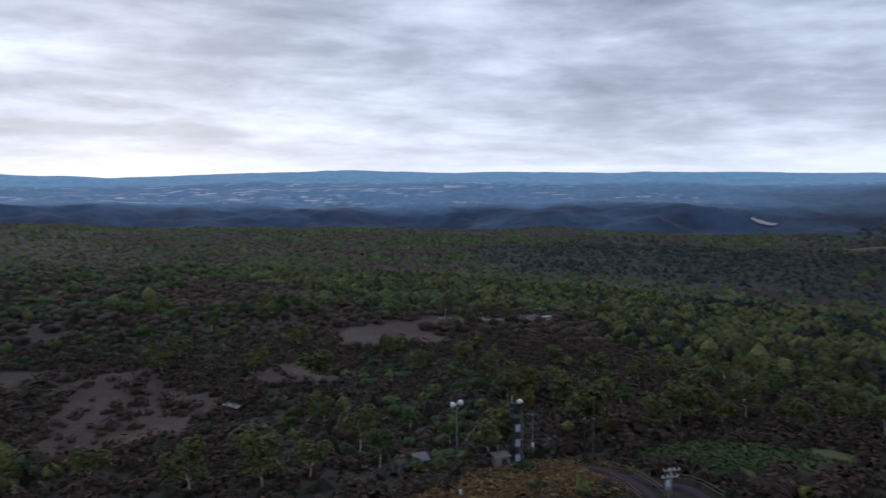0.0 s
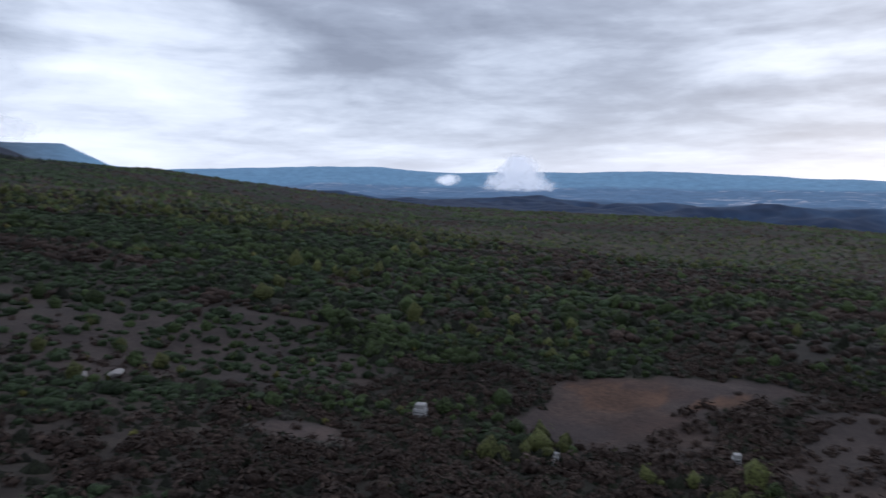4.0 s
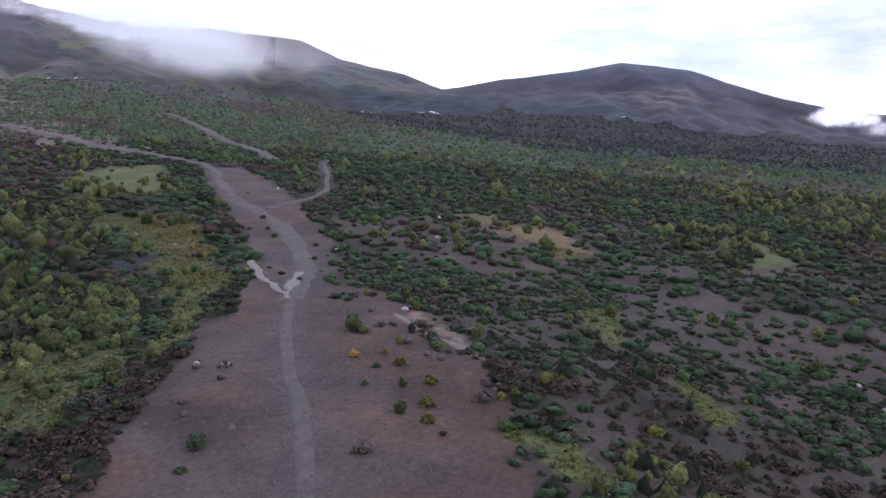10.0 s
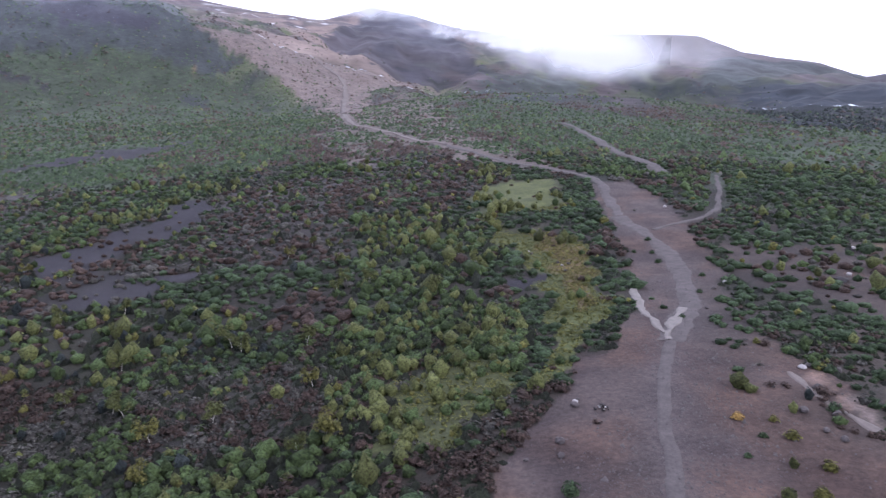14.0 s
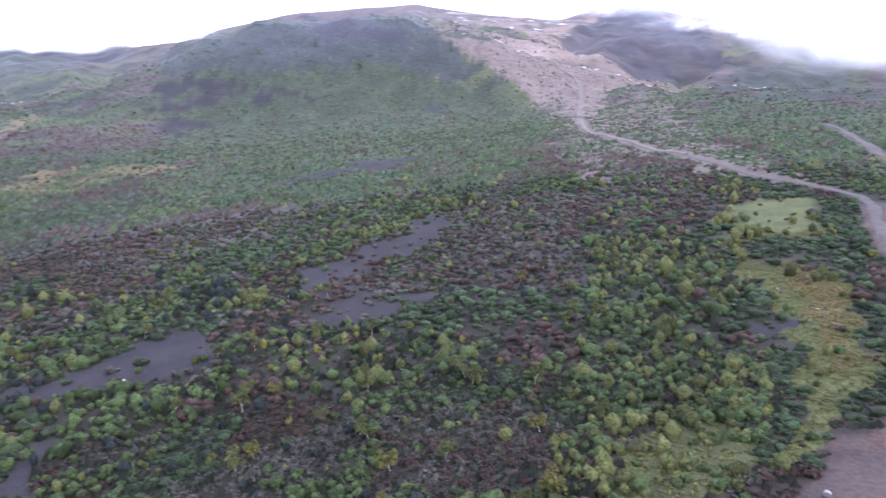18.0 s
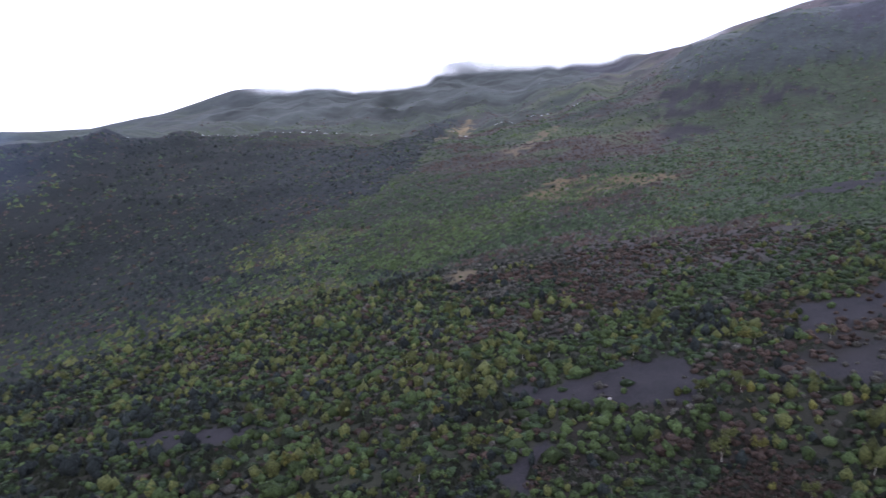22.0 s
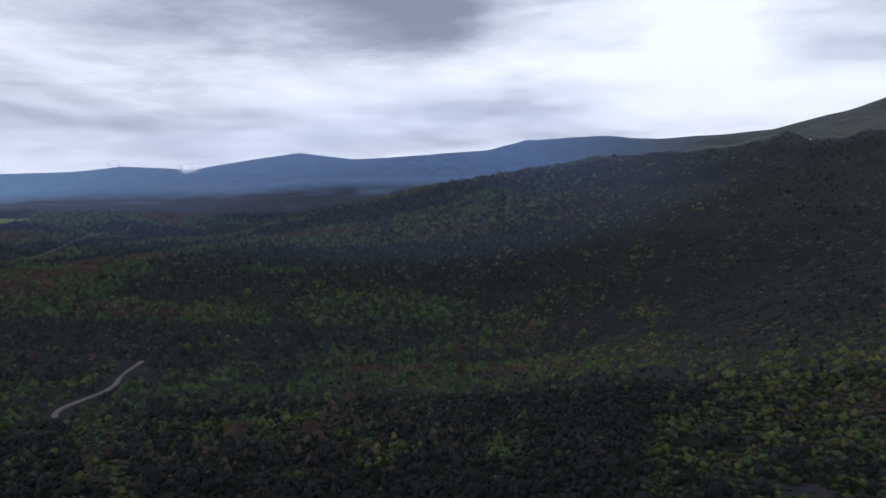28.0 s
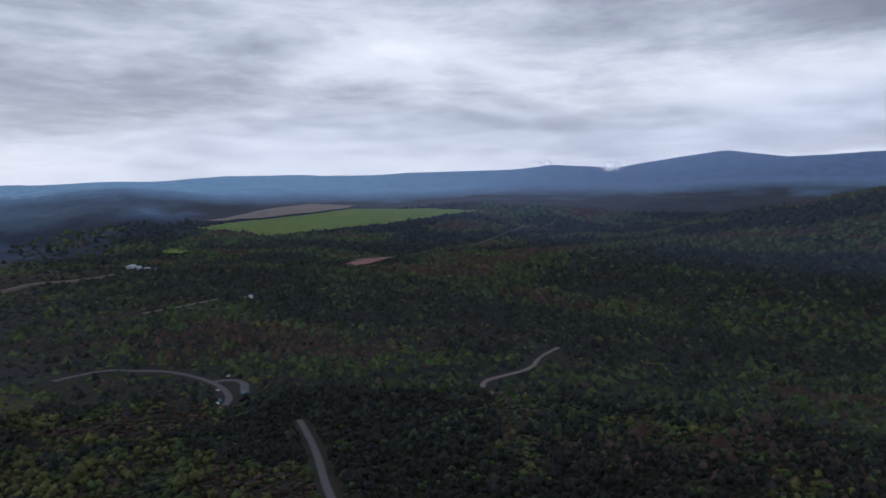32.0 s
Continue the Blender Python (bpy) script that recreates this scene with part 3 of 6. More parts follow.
# shares of dark conifer, dwarf pine, green leaf, birch, yellow, grey twig and brown heath; bare ground; the ground's tone
COVER = {
    "pine": ((0, 0.66, 0.14, 0.04, 0.0, 0.05, 0.11), 0.04, (0.031, 0.040, 0.024)),
    "lime": ((0, 0.25, 0.30, 0.43, 0.02, 0.0, 0.0), 0.04, (0.058, 0.066, 0.030)),
    "heath": ((0, 0.22, 0.08, 0.03, 0.0, 0.25, 0.42), 0.16, (0.046, 0.038, 0.039)),
    "wood": ((0.0, 0.20, 0.50, 0.20, 0.04, 0.04, 0.02), 0.0, (0.030, 0.036, 0.020)),
    "lushwood": ((0, 0.05, 0.45, 0.36, 0.10, 0.04, 0.0), 0.12, (0.056, 0.062, 0.022)),
    "twig": ((0, 0.06, 0.08, 0.05, 0.0, 0.43, 0.38), 0.05, (0.042, 0.036, 0.034)),
    "soilpine": ((0, 0.66, 0.10, 0.04, 0.02, 0.03, 0.15), 0.30, (0.036, 0.028, 0.027)),
    "grove": ((0.18, 0.33, 0.28, 0.09, 0.02, 0.05, 0.05), 0.05, (0.026, 0.028, 0.017)),
    "mixwood": ((0.02, 0.25, 0.30, 0.12, 0.01, 0.14, 0.16), 0.0, (0.028, 0.028, 0.020)),
    "brownwood": ((0.0, 0.25, 0.18, 0.14, 0.0, 0.13, 0.30), 0.03, (0.034, 0.030, 0.020)),
    # the blue of distance is put into this wood's tone
    "darkwood": ((0.62, 0.26, 0.02, 0.0, 0.0, 0.05, 0.05), 0.0, (0.0125, 0.015, 0.0195)),
    "birch": ((0.1, 0.14, 0.33, 0.33, 0.03, 0.04, 0.03), 0.0, (0.045, 0.046, 0.022)),
    "fan": ((0, 0.50, 0.05, 0.0, 0.0, 0.10, 0.35), 0.62, (0.100, 0.078, 0.070)),
    "fanlow": ((0, 0.62, 0.08, 0.0, 0.0, 0.10, 0.20), 0.34, (0.060, 0.050, 0.043)),
    "alp": ((0, 0.50, 0.25, 0.05, 0.0, 0.10, 0.10), 0.50, (0.027, 0.031, 0.031)),
    "rock": ((0, 0.40, 0.0, 0.0, 0.0, 0.20, 0.40), 0.85, (0.022, 0.021, 0.027)),
    "redrock": ((0, 0.40, 0.0, 0.0, 0.0, 0.20, 0.40), 0.85, (0.036, 0.029, 0.031)),
    "lava": ((0, 0.40, 0.0, 0.0, 0.0, 0.20, 0.40), 0.85, (0.026, 0.024, 0.032)),
}
SPECIES = np.array([6, 0, 1, 2, 5, 4, 3])
GROUND_KIND = {"soil": SOIL_K, "rust": SOIL_K, "soilpine": SOIL_K, "scree": SCREE_K, "meadow": MEADOW_K, "lush": MEADOW_K, "lushwood": MEADOW_K, "tan": TAN_K, "bare": TAN_K, "fan": SAND_K, "fanlow": SAND_K, "ochre": OCHRE_K}


def zone_masks(x, y):
    """For each zone, where it lies, with a ragged outline."""
    r = np.hypot(x, y)
    wob = np.clip(r * 0.03, 2.5, 30)
    wx, wy = x + wob * fbm(x, y, 24, 4, 21), y + wob * fbm(x, y, 24, 4, 29)
    for kind, ring, (x0, x1, y0, y1) in ZONES:
        near = np.nonzero((wx > x0) & (wx < x1) & (wy > y0) & (wy < y1))
        m = np.zeros(x.shape, bool)
        if len(near[0]):
            m[near] = inside(wx[near], wy[near], ring)
        yield kind, m


def zone_plants(rng, x, y, kind):
    """Overrides the plants where a zone names its own cover."""
    u, v = along_slope(x, y)
    q = np.clip(0.5 + 0.42 * fbm(u, v / 1.8, 30, 3, 131) + rng.normal(0, 0.3, x.shape), 0, 0.9999)
    drop = rng.random(x.shape)
    clump = np.clip(0.5 + 0.9 * fbm(x, y, 13, 3, 137), 0, 1)
    for name, m in zone_masks(x, y):
        if name in COVER and m.any():
            shares, bare, _ = COVER[name]
            edges = np.cumsum(shares) / sum(shares)
            picked = SPECIES[np.minimum(np.searchsorted(edges, q[m], side="right"), 6)]
            kind[m] = np.where(0.5 * drop[m] + 0.5 * clump[m] < bare * 0.5 + 0.5 * (bare > 0) * bare, -1, picked)
    return kind


def inside(x, y, ring):
    hit = np.zeros(x.shape, bool)
    for (x0, y0), (x1, y1) in zip(ring, ring[1:] + ring[:1]):
        cross = (y0 > y) != (y1 > y)
        with np.errstate(divide="ignore", invalid="ignore"):
            at = (x1 - x0) * (y - y0) / (y1 - y0 if y1 != y0 else 1e-9) + x0
        hit ^= cross & (x < at)
    return hit


def line_gap(x, y, line):
    """Distance to a polyline."""
    best = np.full(x.shape, 1e9)
    for (x0, y0), (x1, y1) in zip(line, line[1:]):
        dx, dy = x1 - x0, y1 - y0
        t = np.clip(((x - x0) * dx + (y - y0) * dy) / (dx * dx + dy * dy), 0, 1)
        best = np.minimum(best, np.hypot(x - x0 - t * dx, y - y0 - t * dy))
    return best


def patch_weights(x, y):
    """For each kind of open ground, how far it covers the place, 0 to 1."""
    r = np.hypot(x, y)
    wob = np.clip(r * 0.035, 3, 40)
    wx, wy = x + wob * fbm(x, y, 22, 3, 21) * 0.8, y + wob * fbm(x, y, 22, 3, 29) * 0.8
    ragged = 0.62 * fbm(x, y, 7, 3, 33) * np.clip(400 / (r + 100), 0.3, 1) + 0.6 * fbm(x, y, 95, 4, 35) * np.clip((r - 500) / 500, 0, 1)
    out = [np.zeros(x.shape) for _ in range(6)]
    for cx, cy, a, b, turn, kind in PATCHES:
        c, s = math.cos(radians(turn)), math.sin(radians(turn))
        u, v = (wx - cx) * c + (wy - cy) * s, -(wx - cx) * s + (wy - cy) * c
        d = np.sqrt((u / a) ** 2 + (v / b) ** 2) + ragged
        out[kind] = np.maximum(out[kind], np.clip((1.25 - d) * 3, 0, 1))
    fray = np.clip(1.25 + 1.3 * fbm(*[q / f for q, f in zip(along_slope(x, y), (1, 3))], 30, 4, 37), 0, 1)
    for kind, m in zone_masks(x, y):
        if kind in GROUND_KIND:
            k = GROUND_KIND[kind]
            out[k] = np.maximum(out[k], m * (np.maximum(fray, 0.72) if kind in ("soil", "rust") else fray) * {"soilpine": 0.45, "lushwood": 0.6, "fan": 0.6, "fanlow": 0.35}.get(kind, 1.0))
    spur = inside(x + 3 * fbm(x, y, 14, 3, 5), y + 3 * fbm(x, y, 14, 3, 6), SPUR)
    # shrubs creep in from the spur's lower edge
    creep = np.clip((24 - line_gap(x, y, SPUR_RIGHT[:5])) / 16, 0, 1) * np.clip(0.6 + fbm(x, y, 11, 3, 45), 0, 1)
    out[SOIL_K] = np.maximum(out[SOIL_K], spur * (1 - 0.5 * creep))
    return out


def mats(x, y):
    """Far scrub as a carpet: green dwarf pine, mauve heath and grey twigs drawn out along the slope."""
    u, v = along_slope(x, y)
    az = bearing_of(x, y)
    a, b = fbm(u, v / 3, 120, 5, 101)[..., None], fbm(u, v / 2.4, 55, 4, 111)[..., None]
    green, lime, heath, dark = np.array([0.038, 0.045, 0.027]), np.array([0.054, 0.060, 0.031]), np.array([0.047, 0.039, 0.040]), np.array([0.022, 0.026, 0.022])
    c = green + (heath - green) * np.clip(0.42 + 1.3 * a, 0, 1)
    c = c + (dark - c) * np.clip(1.8 * b - 0.25, 0, 1)
    c = c + (lime - c) * np.clip(-1.9 * b - 0.45, 0, 1)
    return c


TONES = ([0.049, 0.0365, 0.0340], [0.0170, 0.0145, 0.0185], [0.056, 0.064, 0.022], [0.095, 0.072, 0.042], [0.118, 0.090, 0.079], [0.086, 0.062, 0.032])


def tint_of(x, y):
    """The bare ground's own colour, with tree shade painted in under the woods."""
    r, az = np.hypot(x, y), bearing_of(x, y)
    n = fbm(x, y, 60, 4, 40)[..., None] * 0.5 + 0.5
    litter, moss = np.array([0.013, 0.0095, 0.0072]), np.array([0.011, 0.0125, 0.0068])
    c = litter + (moss - litter) * np.clip(n * 1.3 - 0.2, 0, 1)
    carpet = np.clip((r - 700) / 900, 0, 1) * np.clip((az - 128) / 14, 0, 1) * np.clip((236 - az) / 18, 0, 1)
    c = c + (mats(x, y) - c) * carpet[..., None]
    cover = np.clip((r - 250) / 400, 0.25, 1)[..., None] * np.clip(0.9 + 0.5 * n, 0, 1)
    for kind, m in zone_masks(x, y):
        if kind in COVER:
            c = np.where(m[..., None], c + (np.array(COVER[kind][2]) * (0.75 + 0.5 * n) - c) * cover, c)
    earth = 0.85 * np.exp(-((az - 108) / 38) ** 2) * np.clip((420 - r) / 120, 0, 1) * np.clip(0.7 + 0.8 * fbm(x, y, 33, 3, 57), 0, 1)
    c = c + (np.array([0.047, 0.0345, 0.030]) - c) * earth[..., None]
    w = patch_weights(x, y)
    for k, t in zip(w, TONES):
        c = c + (np.array(t) - c) * k[..., None]
    rust = np.clip(0.1 + 1.5 * fbm(x, y, 24, 4, 49), 0, 1)[..., None] * w[SOIL_K][..., None]
    ash = np.clip(0.1 + 1.5 * fbm(x, y, 17, 4, 53), 0, 1)[..., None] * w[SOIL_K][..., None]
    c = c * (1 + rust * (np.array([1.22, 1.03, 0.90]) - 1)) * (1 + ash * (np.array([0.74, 0.71, 0.74]) - 1))
    for kind, m in zone_masks(x, y):
        if kind == "rust":
            c = np.where(m[..., None], np.array([0.082, 0.044, 0.029]) * (0.8 + 0.4 * n), c)
    worn = (0.55 * np.exp(-(line_gap(x, y, TRAIL) / 4.2) ** 2) * w[SOIL_K])[..., None]
    c = c + (np.array([0.066, 0.054, 0.054]) - c) * worn
    # under the woods the ground colour is darkened in place of tree shade
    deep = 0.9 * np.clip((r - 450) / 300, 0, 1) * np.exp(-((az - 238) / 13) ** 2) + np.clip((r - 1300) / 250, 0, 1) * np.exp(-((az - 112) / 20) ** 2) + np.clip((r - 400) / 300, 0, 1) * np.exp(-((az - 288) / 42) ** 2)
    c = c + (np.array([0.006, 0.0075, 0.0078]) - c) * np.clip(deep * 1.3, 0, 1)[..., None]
    return c


def sheet(name, radii, bearings, tint, mat):
    rr, aa = np.meshgrid(radii, np.radians(bearings), indexing="ij")
    x, y = -rr * np.sin(aa), rr * np.cos(aa)
    z = height(x, y)
    n, m = rr.shape
    verts = np.stack([x, y, z], -1).reshape(-1, 3)
    i, j = np.meshgrid(np.arange(n - 1), np.arange(m), indexing="ij")
    k = (j + 1) % m
    quads = np.stack([i * m + j, (i + 1) * m + j, (i + 1) * m + k, i * m + k], -1).reshape(-1, 4)
    me = mesh_from(name, verts, quads[:, ::-1])
    col = me.color_attributes.new("tint", "FLOAT_COLOR", "POINT")
    rgba = np.ones((len(verts), 4), np.float32)
    rgba[:, :3] = tint(x, y).reshape(-1, 3)
    col.data.foreach_set("color", rgba.ravel())
    me.materials.append(mat)
    me.polygons.foreach_set("use_smooth", np.ones(len(quads), bool))
    return new(name, me)


def mesh_from(name, verts, quads):
    me = bpy.data.meshes.new(name)
    me.vertices.add(len(verts))
    me.vertices.foreach_set("co", np.asarray(verts, np.float32).ravel())
    me.loops.add(quads.size)
    me.loops.foreach_set("vertex_index", np.ascontiguousarray(quads, dtype=np.int32).ravel())
    me.polygons.add(len(quads))
    me.polygons.foreach_set("loop_start", np.arange(0, quads.size, quads.shape[1], dtype=np.int32))
    me.update(calc_edges=True)
    return me


def far_tint(x, y):
    """The air's blue painted into the plains with distance, mauve brown on the volcano, dark forest between."""
    r, az = np.hypot(x, y), bearing_of(x, y)
    sec = lambda mid, wide: np.exp(-(((az - mid + 180) % 360 - 180) / wide) ** 2)
    mixto = lambda c, t, k: c + (np.array(t) - c) * np.clip(k, 0, 1)[..., None]
    # the plains: forest, then farmland in thin strips, then ranges, bluer as haze is mixed in
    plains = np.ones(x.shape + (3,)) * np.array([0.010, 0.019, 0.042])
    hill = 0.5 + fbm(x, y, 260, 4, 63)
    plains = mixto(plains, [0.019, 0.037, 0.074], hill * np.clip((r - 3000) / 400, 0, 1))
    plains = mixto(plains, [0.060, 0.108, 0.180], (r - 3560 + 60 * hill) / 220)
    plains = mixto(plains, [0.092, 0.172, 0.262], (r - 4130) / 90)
    # small pale fields, row upon row
    row = np.floor(r / 17)
    wide = 0.6 + 0.5 * grain2(row * 3.7, row * 0.0, 64)
    cell = grain2(np.floor(az / wide + 7.3 * row) + 0.5, row + 0.5, 61)
    fields = np.clip(cell * 3.2 - 0.75, 0, 1) * np.clip((r - 3640) / 120, 0, 1) * np.clip((4200 - r) / 40, 0, 1) * np.clip(0.55 + 1.3 * fbm(az * 0.12, r * 0.006, 1.0, 3, 62), 0, 1)
    fields *= np.clip(sec(22, 44) * 1.5, 0, 1) * 0.85 + 0.1
    plains = mixto(plains, [0.27, 0.28, 0.33], fields * 0.9)
    # the valley to the south-east keeps its dark forest
    woods = np.clip(sec(290, 38) * 1.6, 0, 1) * np.clip((4150 - r) / 250, 0, 1)
    plains = mixto(plains, [0.0125, 0.0155, 0.020], woods * np.clip(1.0 + 0.5 * fbm(x, y, 300, 3, 68), 0, 1))
    # the volcano
    slope = mats(x, y) * 0.8
    slope = mixto(slope, [0.012, 0.0145, 0.020], sec(112, 26) * 1.5 * np.clip((3300 - r) / 250 + 0.6 * fbm(x, y, 160, 3, 66), 0, 1))
    high = np.clip((r - 3000) / 700 + 0.5 * fbm(x, y, 220, 4, 66), 0, 1) * np.clip((205 - az) / 12, 0, 1)
    slope = mixto(slope, [0.054, 0.043, 0.046], high * 0.8)
    slope = mixto(slope, [0.0165, 0.0185, 0.0255], np.clip((132 - az) / 10, 0, 1) * np.clip((az - 84) / 6, 0, 1) * 0.85)
    slope = mixto(slope, [0.095, 0.073, 0.066], np.clip(fbm(x, y, 90, 5, 69) * 1.6 + 0.45, 0, 1) * sec(166, 9))
    slope = mixto(slope, [0.30, 0.30, 0.31], np.clip(fbm(x, y, 60, 4, 70) * 3 - 2.0, 0, 1) * sec(168, 6) * (r > 3300))
    slope = mixto(slope, [0.040, 0.038, 0.044], sec(180, 4) * np.clip((2900 - r) / 100, 0, 1))
    slope = mixto(slope, [0.026, 0.031, 0.031], np.clip((az - 196) / 14, 0, 1) * 0.6)
    # blue of distant air mixed into the colour of the hills beyond the valley
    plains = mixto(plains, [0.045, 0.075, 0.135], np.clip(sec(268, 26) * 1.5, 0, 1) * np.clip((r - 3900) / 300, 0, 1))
    s = np.clip((az - 84) / 8, 0, 1) * np.clip((258 - az) / 14, 0, 1)
    c = plains + (slope - plains) * s[..., None]
    grain = fbm(x, y, 110, 4, 141)[..., None]
    for kind, m in zone_masks(x, y):
        if kind in COVER or kind == "tan":
            tone = COVER[kind][2] if kind in COVER else TONES[TAN_K]
            c = np.where(m[..., None], c + (np.array(tone) * (1 + 0.5 * grain) - c) * 0.85, c)
    return c


def build_land():
    radii = np.concatenate([[0.5, 4], np.geomspace(10, 2500, 250)])
    fine = np.concatenate([np.arange(0, 130, 0.5), np.arange(130, 235, 0.28), np.arange(235, 360, 0.5)])
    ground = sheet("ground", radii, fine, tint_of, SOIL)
    tagged(ground, "mauve-brown volcanic soil with scree and mossy litter", "ground", kind="structure")
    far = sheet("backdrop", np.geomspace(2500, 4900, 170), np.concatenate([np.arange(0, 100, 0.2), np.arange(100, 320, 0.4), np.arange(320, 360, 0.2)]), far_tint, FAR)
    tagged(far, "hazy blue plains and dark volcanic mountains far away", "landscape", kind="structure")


build_land()

# ---------------------------------------------------------------- scrub, as uncountable stuff
def tuft_quads(rng, x, y, z, size, tall, leaves, leaf=1.0):
    """Leaf tufts for many shrubs at once: (shrubs * leaves, 4 corners, 3)."""
    n = len(x)
    th = rng.uniform(0, 2 * np.pi, (n, leaves))
    up = rng.uniform(0.05, 1.0, (n, leaves))
    rad = np.sqrt(1 - up**2) * rng.uniform(0.8, 1.15, (n, leaves))
    lump = 1 + 0.2 * np.sin(th * 3 + rng.uniform(0, 6, (n, 1)))
    c = np.stack([x[:, None] + 0.5 * size[:, None] * rad * lump * np.cos(th), y[:, None] + 0.5 * size[:, None] * rad * lump * np.sin(th),
                  z[:, None] + (size * tall)[:, None] * (0.05 + up * rng.uniform(0.85, 1.12, (n, leaves)))], -1)
    nrm = np.stack([np.cos(th) * rad, np.sin(th) * rad, 0.45 + up], -1) + rng.normal(0, 0.3, (n, leaves, 3))
    nrm /= np.linalg.norm(nrm, axis=-1, keepdims=True)
    side = np.cross(nrm, rng.normal(0, 1, (n, leaves, 3)))
    side /= np.linalg.norm(side, axis=-1, keepdims=True) + 1e-9
    other = np.cross(nrm, side)
    half = (size[:, None] * rng.uniform(0.5, 1.2, (n, leaves)) * 0.125 * leaf)[..., None]
    j = lambda: rng.uniform(0.5, 1.2, (n, leaves, 1))
    return np.stack([c - side * half * j() - other * half * j(), c + side * half * j() - other * half * j() * 0.7,
                     c + side * half * j() + other * half * j(), c - side * half * j() * 0.7 + other * half * j()], 2).reshape(-1, 4, 3)


def domes(rng, x, y, z, size, tall, sides, rings):
    """Lumpy closed crowns for many shrubs at once: corners and triangles."""
    n = len(x)
    lev = {1: [(0.0, 1.0)], 2: [(0.0, 0.6), (0.5, 1.05)], 3: [(0.0, 0.6), (0.42, 1.05), (0.8, 0.72)]}[rings]
    pts = []
    turn = rng.uniform(0, 6.3, (n, 1))
    for h, w in lev:
        a = np.arange(sides)[None] * 2 * np.pi / sides + turn + rng.normal(0, 0.2, (n, sides))
        rad = 0.5 * size[:, None] * w * rng.uniform(0.68, 1.25, (n, sides))
        hh = (size * tall)[:, None] * (h + rng.normal(0, 0.09, (n, sides)) * (h > 0)) - 0.12 * size[:, None] * (h == 0)
        pts.append(np.stack([x[:, None] + rad * np.cos(a), y[:, None] + rad * np.sin(a), z[:, None] + hh], -1))
    off = 0.12 * size[:, None] * rng.normal(0, 1, (n, 2))
    top = np.concatenate([np.stack([x, y], -1) + off, (z + size * tall * rng.uniform(0.9, 1.12, n))[:, None]], -1)[:, None]
    v = np.concatenate(pts + [top], 1)
    m = v.shape[1]
    tri = []
    for k in range(rings):
        for s in range(sides):
            p, q = k * sides + s, k * sides + (s + 1) % sides
            if k == rings - 1:
                tri.append((p, q, m - 1))
            else:
                tri += [(p, q, q + sides), (p, q + sides, p + sides)]
    t = np.array(tri)[None] + (np.arange(n) * m)[:, None, None]
    return v.reshape(-1, 3), t.reshape(-1, 3)


class Heap:
    """Gathers corners and triangles for one mesh."""

    def __init__(self):
        self.v, self.t, self.n = [], [], 0

    def add(self, v, t):
        self.v.append(v)
        self.t.append(t + self.n)
        self.n += len(v)

    def quads(self, q):
        i = np.arange(len(q))[:, None] * 4
        self.add(q.reshape(-1, 3), np.concatenate([i + np.array([[0, 1, 2]]), i + np.array([[0, 2, 3]])]))

    def mesh(self, name, mat, smooth=True):
        t = np.concatenate(self.t)
        me = mesh_from(name, np.concatenate(self.v), t)
        me.materials.append(mat)
        if smooth:
            me.polygons.foreach_set("use_smooth", np.ones(len(t), bool))
        return me


